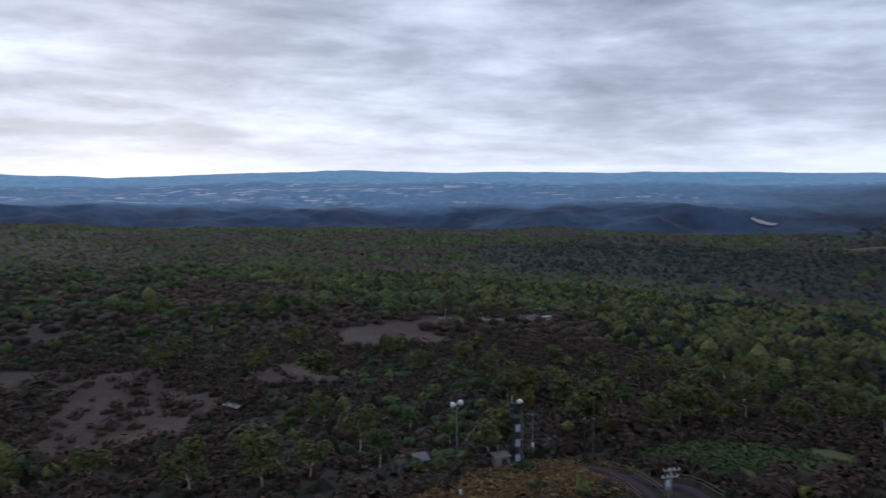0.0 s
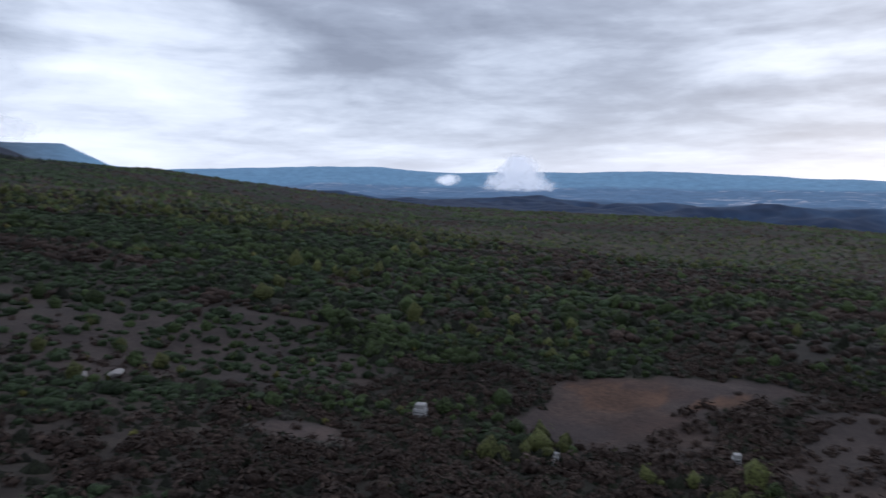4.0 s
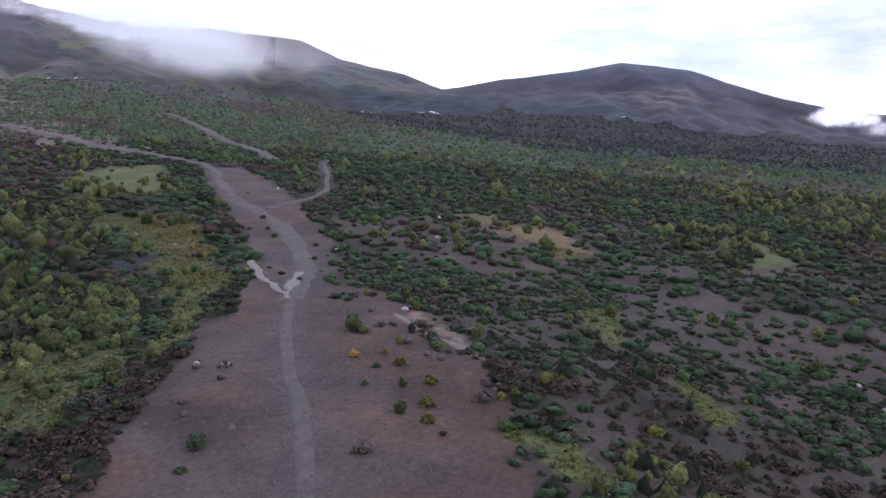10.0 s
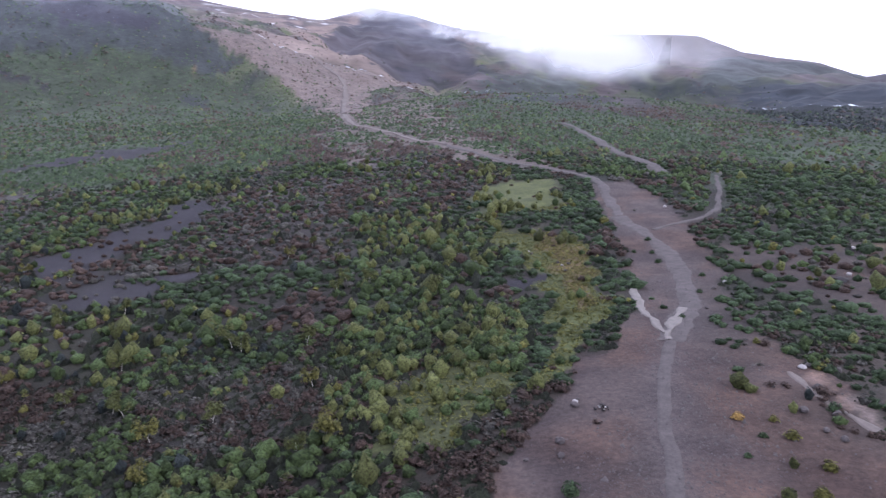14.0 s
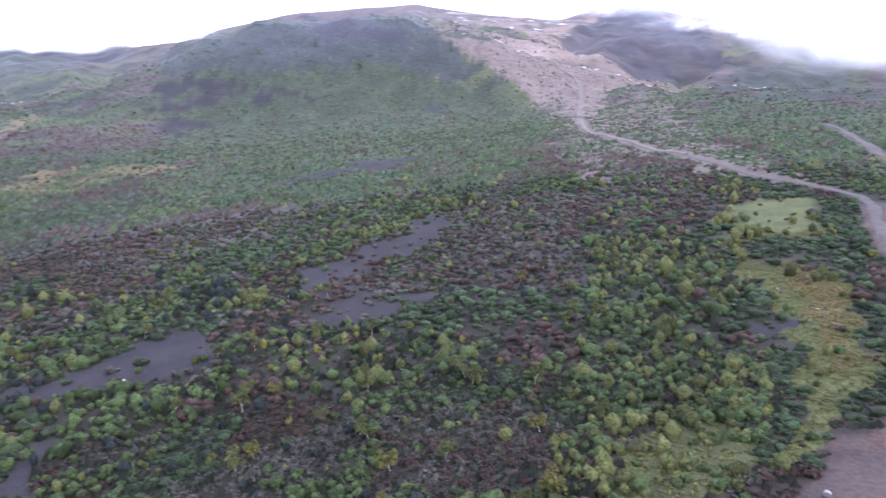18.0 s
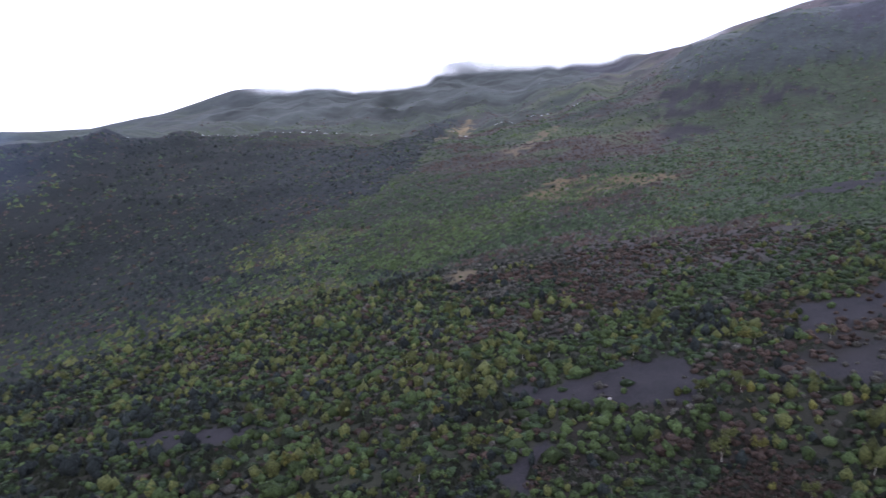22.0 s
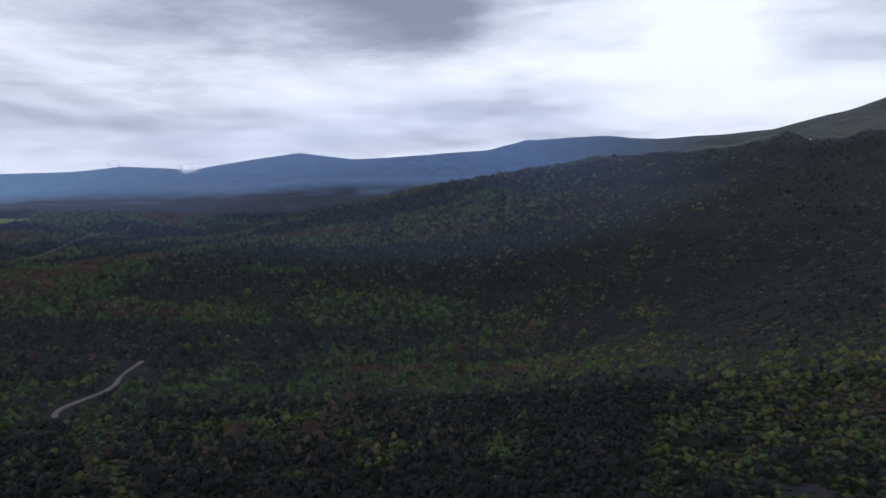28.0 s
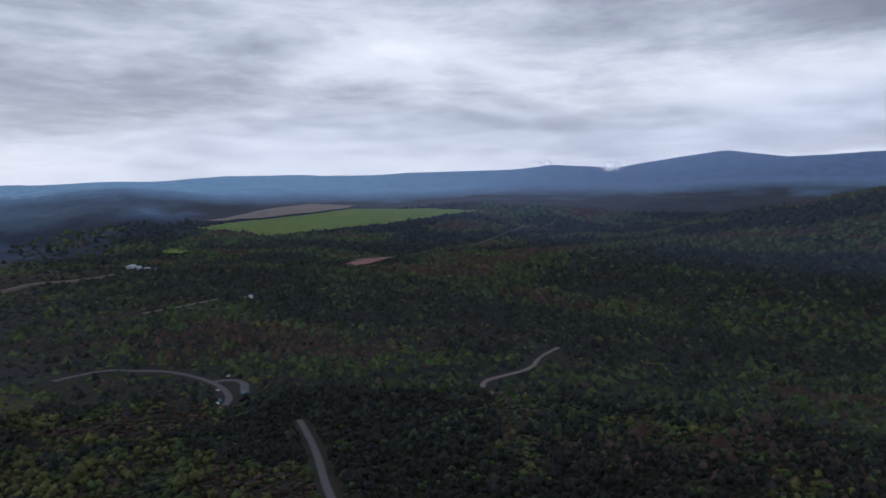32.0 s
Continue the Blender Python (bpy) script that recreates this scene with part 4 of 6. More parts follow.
def species_of(rng, x, y):
    """Which plant grows at each place; -1: none."""
    r, az = np.hypot(x, y), bearing_of(x, y)
    w = patch_weights(x, y)
    bare = np.maximum.reduce([w[SOIL_K], w[SCREE_K] * 0.9, w[SAND_K] * np.where(r > 600, 0.3, 1.0), w[MEADOW_K] * 0.93, w[TAN_K] * 0.85, w[OCHRE_K] * 0.93])
    u, v = along_slope(x, y)
    a, b, c = fbm(u, v / 2.6, 48, 4, 71), fbm(u, v / 2.2, 26, 3, 77), fbm(u, v / 2.6, 105, 3, 79)
    sec = lambda mid, wide: np.exp(-(((az - mid + 180) % 360 - 180) / wide) ** 2)
    pine = 0.45 + 1.2 * a + 0.9 * sec(100, 45) + 0.15 * sec(170, 30) + 0.3 * sec(150, 20) * (r > 300)
    brown = 0.55 + 1.2 * b - 0.5 * a + 0.3 * sec(30, 55) + 0.6 * sec(-4, 40) * (r < 185) + 0.4 * sec(22, 24) * (r < 430) + 0.9 * sec(-31, 15) * (r < 150) + 0.25 * sec(190, 30) + 0.15 * sec(188, 22) * (r > 230) - 0.3 * sec(110, 30) * (r > 150) - 0.15 * sec(290, 40) - 0.6 * sec(205, 34) * (r > 140) - 0.7 * sec(118, 22) * (r < 210) - 0.7 * sec(163, 11) * (r < 230)
    green = 0.35 + 1.0 * c + 0.35 * sec(62, 30) * (r > 190) + 0.55 * sec(10, 50) + 0.15 * sec(250, 50) + 0.5 * sec(165, 14) * (r < 260)
    birch = -0.15 - 0.95 * sec(264, 36) + 0.3 * sec(60, 32) * (r > 260) + 0.9 * b * a + 0.1 * sec(275, 45) + 0.68 * sec(214, 34) * (r < 800) * (0.6 + 0.9 * c) + 0.2 * sec(-20, 40) + 0.25 * sec(165, 16) * (r < 240)
    grey = -0.1 + 0.25 * sec(195, 30) * (r > 150) + 0.9 * fbm(x, y, 40, 3, 83) + 0.5 * sec(192, 36) + 0.2 * sec(175, 12) * (r < 200)
    score = np.stack([pine, green, birch, brown, grey], -1) + rng.gumbel(0, 0.13, x.shape + (5,))
    wood = 1.9 * np.clip((r - 1150) / 200, 0, 1) * sec(110, 26) + (0.66 + 0.64 * np.clip((r - 420) / 260, 0, 1)) * sec(294, 42) + 1.1 * np.clip((r - 520) / 300, 0, 1) * sec(236, 17)
    kind = score.argmax(-1)
    kind = np.where(wood + 0.5 * c + rng.gumbel(0, 0.2, x.shape) > score.max(-1) * 0.55 + 0.35 + 2 * np.clip((0.5 + 0.6 * c + 0.3 * a - wood) / 0.45, 0, 1), 6, kind)
    blend = rng.random(x.shape) + 0.5 * a
    kind = np.where((kind == 6) & (np.abs(az - 290) < 52), np.select([blend < 0.34, blend < 0.62, blend < 0.82], [6, 0, 1], 3), kind)
    # valley forest: darker plants are picked, partly to stand for cloud shade
    clump = 0.8 * fbm(x, y, 85, 4, 95) + 0.35 * b + rng.normal(0, 0.09, x.shape)
    valley = rng.random(x.shape) < 0.85 * np.clip((az - 238) / 10, 0, 1) * np.clip(((326 + 10 * (r > 240)) - az) / 10, 0, 1)
    kind = np.where(valley, np.select([clump < -0.02, clump < 0.2, clump < 0.42, clump < 0.5], [6, 0, 1, 2], 3), kind)
    lush = np.maximum(w[MEADOW_K], w[OCHRE_K] * 0.8) > 0.4
    kind = np.where(lush & (r < 480), rng.choice([1, 2, 2, 3, 5], x.shape), kind)
    kind = np.where((rng.random(x.shape) < 0.07 * sec(238, 46)) & (r < 600), 6, kind)
    lone = 0.004 + 0.012 * sec(190, 60) + 0.022 * sec(110, 26)
    kind = np.where((rng.random(x.shape) < lone) & (r < 600), 5, kind)
    thin = np.clip(1.05 + 0.35 * fbm(x, y, 45, 3, 90), 0.75, 1) - 0.22 * sec(112, 22) * (r < 330) - 0.1 * sec(85, 25) * (r < 330) - 0.15 * sec(178, 10) * (r > 240) * (r < 650)
    thin = thin - 0.42 * np.clip(fbm(u, v / 1.6, 15, 3, 93) * 2 - 0.3, 0, 1) * sec(112, 30) * (r < 430)
    kind = zone_plants(rng, x, y, kind)
    gone = (rng.random(x.shape) < bare * 0.985) | (rng.random(x.shape) > thin) | (kind < 0)
    gone |= line_gap(x, y, TRAIL) < 5.5
    for path, wide in ((TRAIL_ON, 8), (RED_PATH, 7), (SIDE_PATH, 5)):
        gone |= line_gap(x, y, path) < wide
    gone |= np.hypot((x - 36) / 11, (y - 85) / 8) < 1
    for road, wide in ROADS:
        gone |= line_gap(x, y, road) < wide
    return np.where(gone, -1, kind)


ROADS = [
    ([(255, 180), (274, 201), (302, 228), (336, 259), (363, 286), (389, 314), (398, 324)], 7),
    ([(405, 405), (427, 422), (446, 448), (459, 474), (467, 501), (471, 528), (467, 554), (447, 593), (417, 601), (390, 600)], 10),
    ([(463, 476), (475, 466), (472, 449), (444, 421)], 10),
    ([(831, 272), (760, 269), (683, 254), (601, 264), (570, 255)], 9),
    ([(689, 849), (738, 849), (796, 852), (845, 861)], 10),
    ([(-2, 264), (6, 266), (19, 271), (39, 282), (52, 290)], 8),
    ([(18.4, 84.5), (19.6, 82.5), (21, 80), (21.9, 75.5), (22.2, 71), (22.3, 60)], 2.6),
    ([(22, 80), (24, 75), (26, 74), (27, 69), (28, 60)], 2.6),
]


def scatter_scrub():
    rng = np.random.default_rng(5)
    names = [("dwarf_pine_thicket", "dark green dwarf pine carpeting the slope", PINE), ("green_scrub", "dense green deciduous scrub on the slope", GREEN),
             ("birch_scrub", "low birches turning yellow-green", BIRCH), ("heath", "withered reddish-brown heath and scrub", BROWN),
             ("twig_scrub", "bare grey twiggy scrub", GREY), ("yellow_scrub", "bright yellow autumn shrubs", YELLOW),
             ("spruce_forest", "dark spruce and pine forest on the lower slopes", SPRUCE), ("shaded_undergrowth", "low brown-green growth darkened to stand for shade between the shrubs", SHADED_UNDERGROWTH)]
    heaps = [Heap() for _ in names]
    near_edge = lambda az: np.interp(az, [0, 60, 110, 150, 180, 215, 225, 318, 326, 360], [50, 55, 75, 85, 110, 150, 215, 215, 60, 50])
    # inner and outer distance, shrubs, breadth, sides and rings of a crown, tufts on each
    for r0, r1, count, size, sides, rings, leaves in ((50, 230, 36000, 2.9, 5, 1, -1), (230, 620, 64000, 4.4, 5, 1, -1), (45, 230, 30000, 2.4, 6, 2, 16), (230, 600, 66000, 3.6, 5, 2, 3), (600, 1400, 74000, 6.4, 5, 1, 1), (1400, 2400, 56000, 8.6, 5, 1, 0)):
        r, a = np.sqrt(rng.uniform(r0**2, r1**2, count)), rng.uniform(0, 2 * np.pi, count)
        keep = r > near_edge(np.degrees(a)) * rng.uniform(0.8, 1.1, count)
        r, a = r[keep], a[keep]
        x, y = -r * np.sin(a), r * np.cos(a)
        kind = species_of(rng, x, y)
        flank = np.clip((np.degrees(a) - 132) / 10, 0, 1) * np.clip((236 - np.degrees(a)) / 22, 0, 1)
        kind = np.where(rng.random(len(x)) < flank * np.clip((r - 600) / 500, 0, 1), -1, kind)
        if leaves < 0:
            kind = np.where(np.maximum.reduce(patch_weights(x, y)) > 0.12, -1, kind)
        z = height(x, y)
        for k, heap in enumerate(heaps[:7]):
            m = kind == k
            grow = (1.05, 1.0, 1.05, 0.95, 0.9, 0.7, 0.9)[k] * (1 if r0 < 600 else 1.1)
            s = size * grow * np.clip(rng.lognormal(-0.05, 0.32, m.sum()), 0.4, 2.0)
            tall = (0.42, 0.72, 1.0, 0.5, 0.5, 0.8, 0.95)[k] * rng.uniform(0.75, 1.25, m.sum()) * (1 if r0 < 600 else 0.42 if k == 2 else 0.62 if k < 6 else 0.5)
            if k == 6 and r0 < 600:
                tall = tall * 1.15
            # filler: low dark domes that put shade into the gaps
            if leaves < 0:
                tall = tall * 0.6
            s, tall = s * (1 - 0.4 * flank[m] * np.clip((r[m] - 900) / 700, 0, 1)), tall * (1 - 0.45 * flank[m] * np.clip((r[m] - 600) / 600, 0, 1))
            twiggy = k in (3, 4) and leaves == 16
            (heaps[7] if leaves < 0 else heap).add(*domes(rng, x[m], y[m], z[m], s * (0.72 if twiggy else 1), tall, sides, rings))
            if leaves > 0:
                heap.quads(tuft_quads(rng, x[m], y[m], z[m], s * (1.1 if twiggy else 1), tall, 30 if twiggy else leaves, (0.85 if twiggy else 0.75) if r0 < 200 else 1.1))
    # the valley's closed forest, out to the fields
    count = 60000
    r, a = np.sqrt(rng.uniform(420**2, 3500**2, count)), np.radians(rng.uniform(250, 330, count))
    x, y = -r * np.sin(a), r * np.cos(a)
    ok = (np.clip((np.degrees(a) - 250) / 14, 0, 1) * np.clip((330 - np.degrees(a)) / 14, 0, 1) > rng.random(count)) & ~np.any([inside(x, y, f) for f in (GREEN_FIELD, BROWN_FIELD, RED_CLEARING)], axis=0)
    for road, wide in ROADS:
        ok &= line_gap(x, y, road) > wide + 3
    x, y, r = x[ok], y[ok], r[ok]
    s = (7 + r * 0.0045) * rng.lognormal(-0.05, 0.25, len(x))
    mix = fbm(x, y / 2, 160, 4, 121) + rng.normal(0, 0.16, len(x))
    for k, m in ((6, mix < 0.05), (0, (mix >= 0.05) & (mix < 0.4)), (1, (mix >= 0.4) & (mix < 0.6)), (3, mix >= 0.6)):
        heaps[k].add(*domes(rng, x[m], y[m], height(x[m], y[m]), s[m], rng.uniform(0.4, 0.65, m.sum()), 5, 1))
    # low mats on the volcano's flank, finer and thinner with height
    count = 95000
    r, a = np.exp(rng.uniform(math.log(620), math.log(3300), count)), np.radians(rng.uniform(130, 238, count))
    x, y = -r * np.sin(a), r * np.cos(a)
    w = patch_weights(x, y)
    bare = np.maximum.reduce([w[SCREE_K], w[SAND_K] * 0.3, w[TAN_K] * 0.85, w[OCHRE_K] * 0.6, np.clip((r - 2300) / 900, 0, 0.9)])
    ok = (rng.random(count) > bare) & (line_gap(x, y, TRAIL) > 8) & (line_gap(x, y, TRAIL_ON) > 10) & (line_gap(x, y, RED_PATH) > 8)
    ok &= rng.random(count) < np.clip((238 - np.degrees(a)) / 22, 0, 1) * np.clip((np.degrees(a) - 130) / 10, 0, 1)
    x, y, r = x[ok], y[ok], r[ok]
    u, v = along_slope(x, y)
    mix = 0.8 * fbm(u, v / 3, 120, 5, 101) + 0.5 * fbm(u, v / 2.4, 55, 4, 111) + rng.normal(0, 0.12, len(x))
    s = (3.6 + r * 0.0018) * rng.lognormal(-0.05, 0.3, len(x))
    plant = zone_plants(rng, x, y, np.select([mix < -0.42, mix < 0.12, mix < 0.22], [1, 0, 4], 3))
    for k in range(7):
        m = plant == k
        heaps[k].add(*domes(rng, x[m], y[m], height(x[m], y[m]), s[m], rng.uniform(0.22, 0.45, m.sum()), 5, 1))
    for (name, label, mat), heap in zip(names, heaps):
        tagged(new(name, heap.mesh(name, mat)), label, "shrubs", kind="stuff")



def scatter_grass():
    """Tufts on the open strip beside the spur and in the small meadows."""
    rng = np.random.default_rng(12)
    x, y = rng.uniform(-260, -50, 60000), rng.uniform(-340, -20, 60000)
    w = patch_weights(x, y)
    for name, label, k, mat in (("meadow_grass", "yellow-green grass beside the bare spur", MEADOW_K, MEADOW_GRASS), ("withered_grass", "ochre withered grass beside the bare spur", OCHRE_K, STRAW)):
        m = w[k] > rng.uniform(0.2, 0.8, len(x))
        s = rng.uniform(0.7, 1.5, m.sum())
        heap = Heap()
        heap.quads(tuft_quads(rng, x[m], y[m], height(x[m], y[m]), s, np.full(m.sum(), 0.4), 6, 1.6))
        tagged(new(name, heap.mesh(name, mat)), label, "grass", kind="stuff")


scatter_scrub()
scatter_grass()

# ---------------------------------------------------------------- helpers for things
def part(name, bm, mat, parent, label="", smooth=False):
    me = bpy.data.meshes.new(name)
    bm.to_mesh(me)
    bm.free()
    me.materials.append(mat)
    if smooth:
        for p in me.polygons:
            p.use_smooth = True
    ob = new(name, me)
    ob.parent = parent
    if label:
        ob["label"] = label
    return ob


def thing(name, x, y, label, category, turn=0.0, sink=0.0, group=""):
    ob = new(name)
    ob.matrix_basis = pose(x, y, float(height(np.array([x]), np.array([y]))[0]) - sink, 0, 0, turn)
    return tagged(ob, label, category, group)


def box(sx, sy, sz, at=(0, 0, 0), turn=(0, 0, 0), bevel=0.0):
    bm = bmesh.new()
    bmesh.ops.create_cube(bm, size=1, matrix=pose(*at, *turn) @ Matrix.Diagonal((sx, sy, sz, 1)))
    if bevel:
        bmesh.ops.bevel(bm, geom=bm.edges[:], offset=bevel, segments=1, affect="EDGES")
    return bm


def rod(a, b, r0, r1=None, sides=8):
    a, b = Vector(a), Vector(b)
    bm = bmesh.new()
    m = Matrix.Translation((a + b) / 2) @ (b - a).to_track_quat("Z", "Y").to_matrix().to_4x4()
    bmesh.ops.create_cone(bm, cap_ends=True, segments=sides, radius1=r0, radius2=r0 if r1 is None else r1, depth=(b - a).length, matrix=m)
    return bm


def joined(*bms):
    out = bmesh.new()
    for b in bms:
        me = bpy.data.meshes.new("joint")
        b.to_mesh(me)
        out.from_mesh(me)
        bpy.data.meshes.remove(me)
        b.free()
    return out


def stone(rng, sx, sy, sz, cut=2, rough=0.22):
    bm = bmesh.new()
    bmesh.ops.create_icosphere(bm, subdivisions=cut, radius=0.5)
    k = [rng.uniform(-3, 3) for _ in range(3)]
    for v in bm.verts:
        q = v.co * 2.2 + Vector(k)
        f = 1 + rough * 1.6 * noise.noise(q) + rough * 0.6 * noise.noise(q * 2.7)
        v.co = Vector((v.co.x * sx, v.co.y * sy, v.co.z * sz)) * f
    # a few flat cleaved faces
    for _ in range(3):
        n = Vector((rng.uniform(-1, 1), rng.uniform(-1, 1), rng.uniform(-0.2, 1))).normalized()
        d = 0.33 * min(sx, sy, sz) + 0.08 * max(sx, sy)
        for v in bm.verts:
            over = v.co.dot(n) - d
            if over > 0:
                v.co -= n * over * 0.85
    return bm


def smooth_line(points, step):
    p = [Vector((a, b, 0)) for a, b in points]
    p = [p[0] * 2 - p[1]] + p + [p[-1] * 2 - p[-2]]
    out = []
    for a, b, c, d in zip(p, p[1:], p[2:], p[3:]):
        n = max(2, int((c - b).length / step))
        for i in range(n):
            t = i / n
            out.append(0.5 * ((2 * b) + (c - a) * t + (2 * a - 5 * b + 4 * c - d) * t * t + (3 * b - a - 3 * c + d) * t**3))
    return out + [p[-2]]


def ribbon(name, points, wide, mat, label, category, lift=0.15, step=2.5, fray=0.0, seed=0, taper=False):
    """A strip that lies on the ground, with thickness and frayed edges."""
    line = smooth_line(points, step)
    rng = random.Random(seed)
    cols = 7
    rows = []
    drift = [0.0, 0.0]
    for i, p in enumerate(line):
        d = (line[min(i + 1, len(line) - 1)] - line[max(i - 1, 0)]).normalized()
        side = Vector((-d.y, d.x, 0))
        drift = [0.7 * q + rng.uniform(-1, 1) * fray for q in drift]
        k = 0.35 + 0.65 * math.sin(math.pi * min(1, (i + 0.6) / len(line))) if taper else 1
        row = []
        for c in range(cols):
            f = c / (cols - 1) * 2 - 1
            row.append(p + side * (f * wide * 0.5 * k + (drift[0] if f > 0 else drift[1]) * abs(f)))
        rows.append(row)
    xy = np.array([[(v.x, v.y) for v in row] for row in rows])
    z = height(xy[..., 0], xy[..., 1])
    z = np.maximum(z, 0.5 * z + 0.5 * z.mean(1, keepdims=True)) + lift
    z[:, 0] -= lift + 0.4
    z[:, -1] -= lift + 0.4
    n = len(rows)
    v = np.concatenate([xy, z[..., None]], -1).reshape(-1, 3)
    q = np.array([(i * cols + j, i * cols + j + 1, (i + 1) * cols + j + 1, (i + 1) * cols + j) for i in range(n - 1) for j in range(cols - 1)])
    me = mesh_from(name, v, q[:, ::-1])
    me.materials.append(mat)
    me.polygons.foreach_set("use_smooth", np.ones(len(q), bool))
    return tagged(new(name, me), label, category, kind="structure")


def drape(name, ring, mat, label, category, lift=1.0, cells=40):
    """A field inside a ring of corners, laid on the ground."""
    xs, ys = [p[0] for p in ring], [p[1] for p in ring]
    gx, gy = np.meshgrid(np.linspace(min(xs), max(xs), cells), np.linspace(min(ys), max(ys), cells), indexing="ij")
    z = height(gx, gy) + lift
    ins = inside(gx, gy, ring)
    idx = np.arange(cells * cells).reshape(cells, cells)
    ok = (ins[:-1, :-1].astype(int) + ins[1:, :-1] + ins[1:, 1:] + ins[:-1, 1:]) >= 2
    q = np.stack([idx[:-1, :-1], idx[1:, :-1], idx[1:, 1:], idx[:-1, 1:]], -1)[ok]
    me = mesh_from(name, np.stack([gx, gy, z], -1).reshape(-1, 3), q)
    me.materials.append(mat)
    me.polygons.foreach_set("use_smooth", np.ones(len(q), bool))
    return tagged(new(name, me), label, category, kind="structure")


# ---------------------------------------------------------------- trails and roads
ribbon("trail", TRAIL[:6], 3.6, GRAVEL, "trodden grey gravel trail along the bare spur", "trail", fray=0.35, seed=1)
ribbon("trail_upper", TRAIL[5:], 8.5, GRAVEL, "wide eroded gravel trail climbing through scrub", "trail", fray=0.9, seed=2, lift=0.13)
ribbon("trail_ridge", TRAIL_ON[:8], 6.5, GRAVEL, "pinkish gravel trail winding between shrubs", "trail", fray=1.2, seed=3, lift=0.4, step=4)
ribbon("mountain_path", TRAIL_ON[7:12], 9, PALE, "pale footpath on the volcano's flank", "trail", fray=2.0, seed=8, lift=1.2, step=9)
ribbon("mountain_path_high", TRAIL_ON[11:], 16, PALE, "pale eroded footpath high on the volcano", "trail", fray=4, seed=9, lift=3.0, step=16)
ribbon("washout_west", [(-125, -137), (-136, -159), (-147, -177), (-163, -199)], 2.4, WASH, "pale sandy washout beside the trail", "trail", fray=0.9, seed=4, lift=0.3, taper=True)
ribbon("washout_east", [(-125, -137), (-140, -151), (-149, -159)], 3.6, WASH, "pale sandy washout beside the trail", "trail", fray=1.1, seed=5, lift=0.34, taper=True)
ribbon("side_path", SIDE_PATH, 3.6, GRAVEL, "narrow gravel path to a hollow", "trail", fray=0.7, seed=6, lift=0.3)
ribbon("gully", [(-135, -109), (-129, -95), (-126, -82), (-123, -69)], 2.2, PALE, "pale gravel gully on the slope", "gully", fray=0.9, seed=7, lift=0.2, taper=True)
ribbon("red_path", RED_PATH, 9, GRAVEL, "reddish gravel path through the scrub", "trail", fray=2.2, seed=10, lift=1.0, step=8)
ribbon("road", ROADS[0][0], 5.4, ASPHALT, "grey asphalt road running into the forest", "road", lift=0.5, step=6)
ribbon("road_bend", ROADS[1][0], 6.8, ASPHALT, "asphalt road bend with parked cars", "road", lift=0.5, step=6)
ribbon("car_park", ROADS[2][0], 8.5, ASPHALT, "asphalt car park loop by the road", "car park", lift=0.55, step=6)
ribbon("forest_track", ROADS[3][0], 6.0, PALE, "pale concrete forest track", "track", lift=0.8, step=8, fray=0.8, seed=12)
ribbon("forest_road", ROADS[4][0], 6.5, PALE, "pale road through distant forest", "road", lift=1.5, step=10)
ribbon("lower_road", ROADS[5][0], 5.5, PALE, "pale road beyond the bare patch", "road", lift=0.3, step=4)
ribbon("walkway", ROADS[6][0], 1.4, plain("purple_asphalt", (0.024, 0.016, 0.022), 0.95, 0, 1.5), "purple-grey paved walkway with wooden rails", "walkway", lift=0.25, step=1.5)
ribbon("walkway_lower", ROADS[7][0], 1.4, bpy.data.materials["purple_asphalt"], "purple-grey paved walkway bend", "walkway", lift=0.25, step=1.5)

FIELD_GREEN = plain("young_crop", (0.085, 0.128, 0.026), 0.95, 0, 0.01, 0.15)
FIELD_BROWN = plain("harvested_field", (0.15, 0.125, 0.112), 0.95, 0, 0.01, 0.2)
RED_EARTH = plain("red_earth", (0.20, 0.09, 0.085), 0.95, 0, 0.05, 0.25)
drape("green_field", GREEN_FIELD, FIELD_GREEN, "bright green crop field on the plateau", "field", 5, 110)
drape("brown_field", BROWN_FIELD, FIELD_BROWN, "harvested brown field behind the green one", "field", 6, 90)
drape("red_clearing", RED_CLEARING[:3] + RED_CLEARING[5:], RED_EARTH, "reddish bare clearing in the forest", "clearing", 7, 40)
drape("pale_clearing", RED_CLEARING[2:6], FIELD_BROWN, "pale bare clearing in the forest", "clearing", 8, 40)
drape("small_meadow", [(1842, 2158), (1906, 2167), (1900, 2083), (1789, 1998)], FIELD_GREEN, "small green meadow among woods", "meadow", 12, 30)
drape("river", [(1390, 3190), (1420, 3140), (1465, 3105), (1480, 3120), (1440, 3160), (1405, 3205)], WHITE_ROCK, "pale gravel riverbed in the far valley", "river", 12, 40)
ribbon("valley_track", [(3268, 1083), (3150, 1060), (3034, 1032), (2738, 1051), (2600, 1030), (2437, 1044), (2220, 1051)], 8, GRAVEL, "pale gravel track along the valley floor", "track", fray=4, seed=14, lift=11, step=30)
ribbon("valley_road", [(757, 1314), (832, 1332), (892, 1298), (998, 1320)], 9, PALE, "pale road between distant woods", "road", lift=6, step=14)

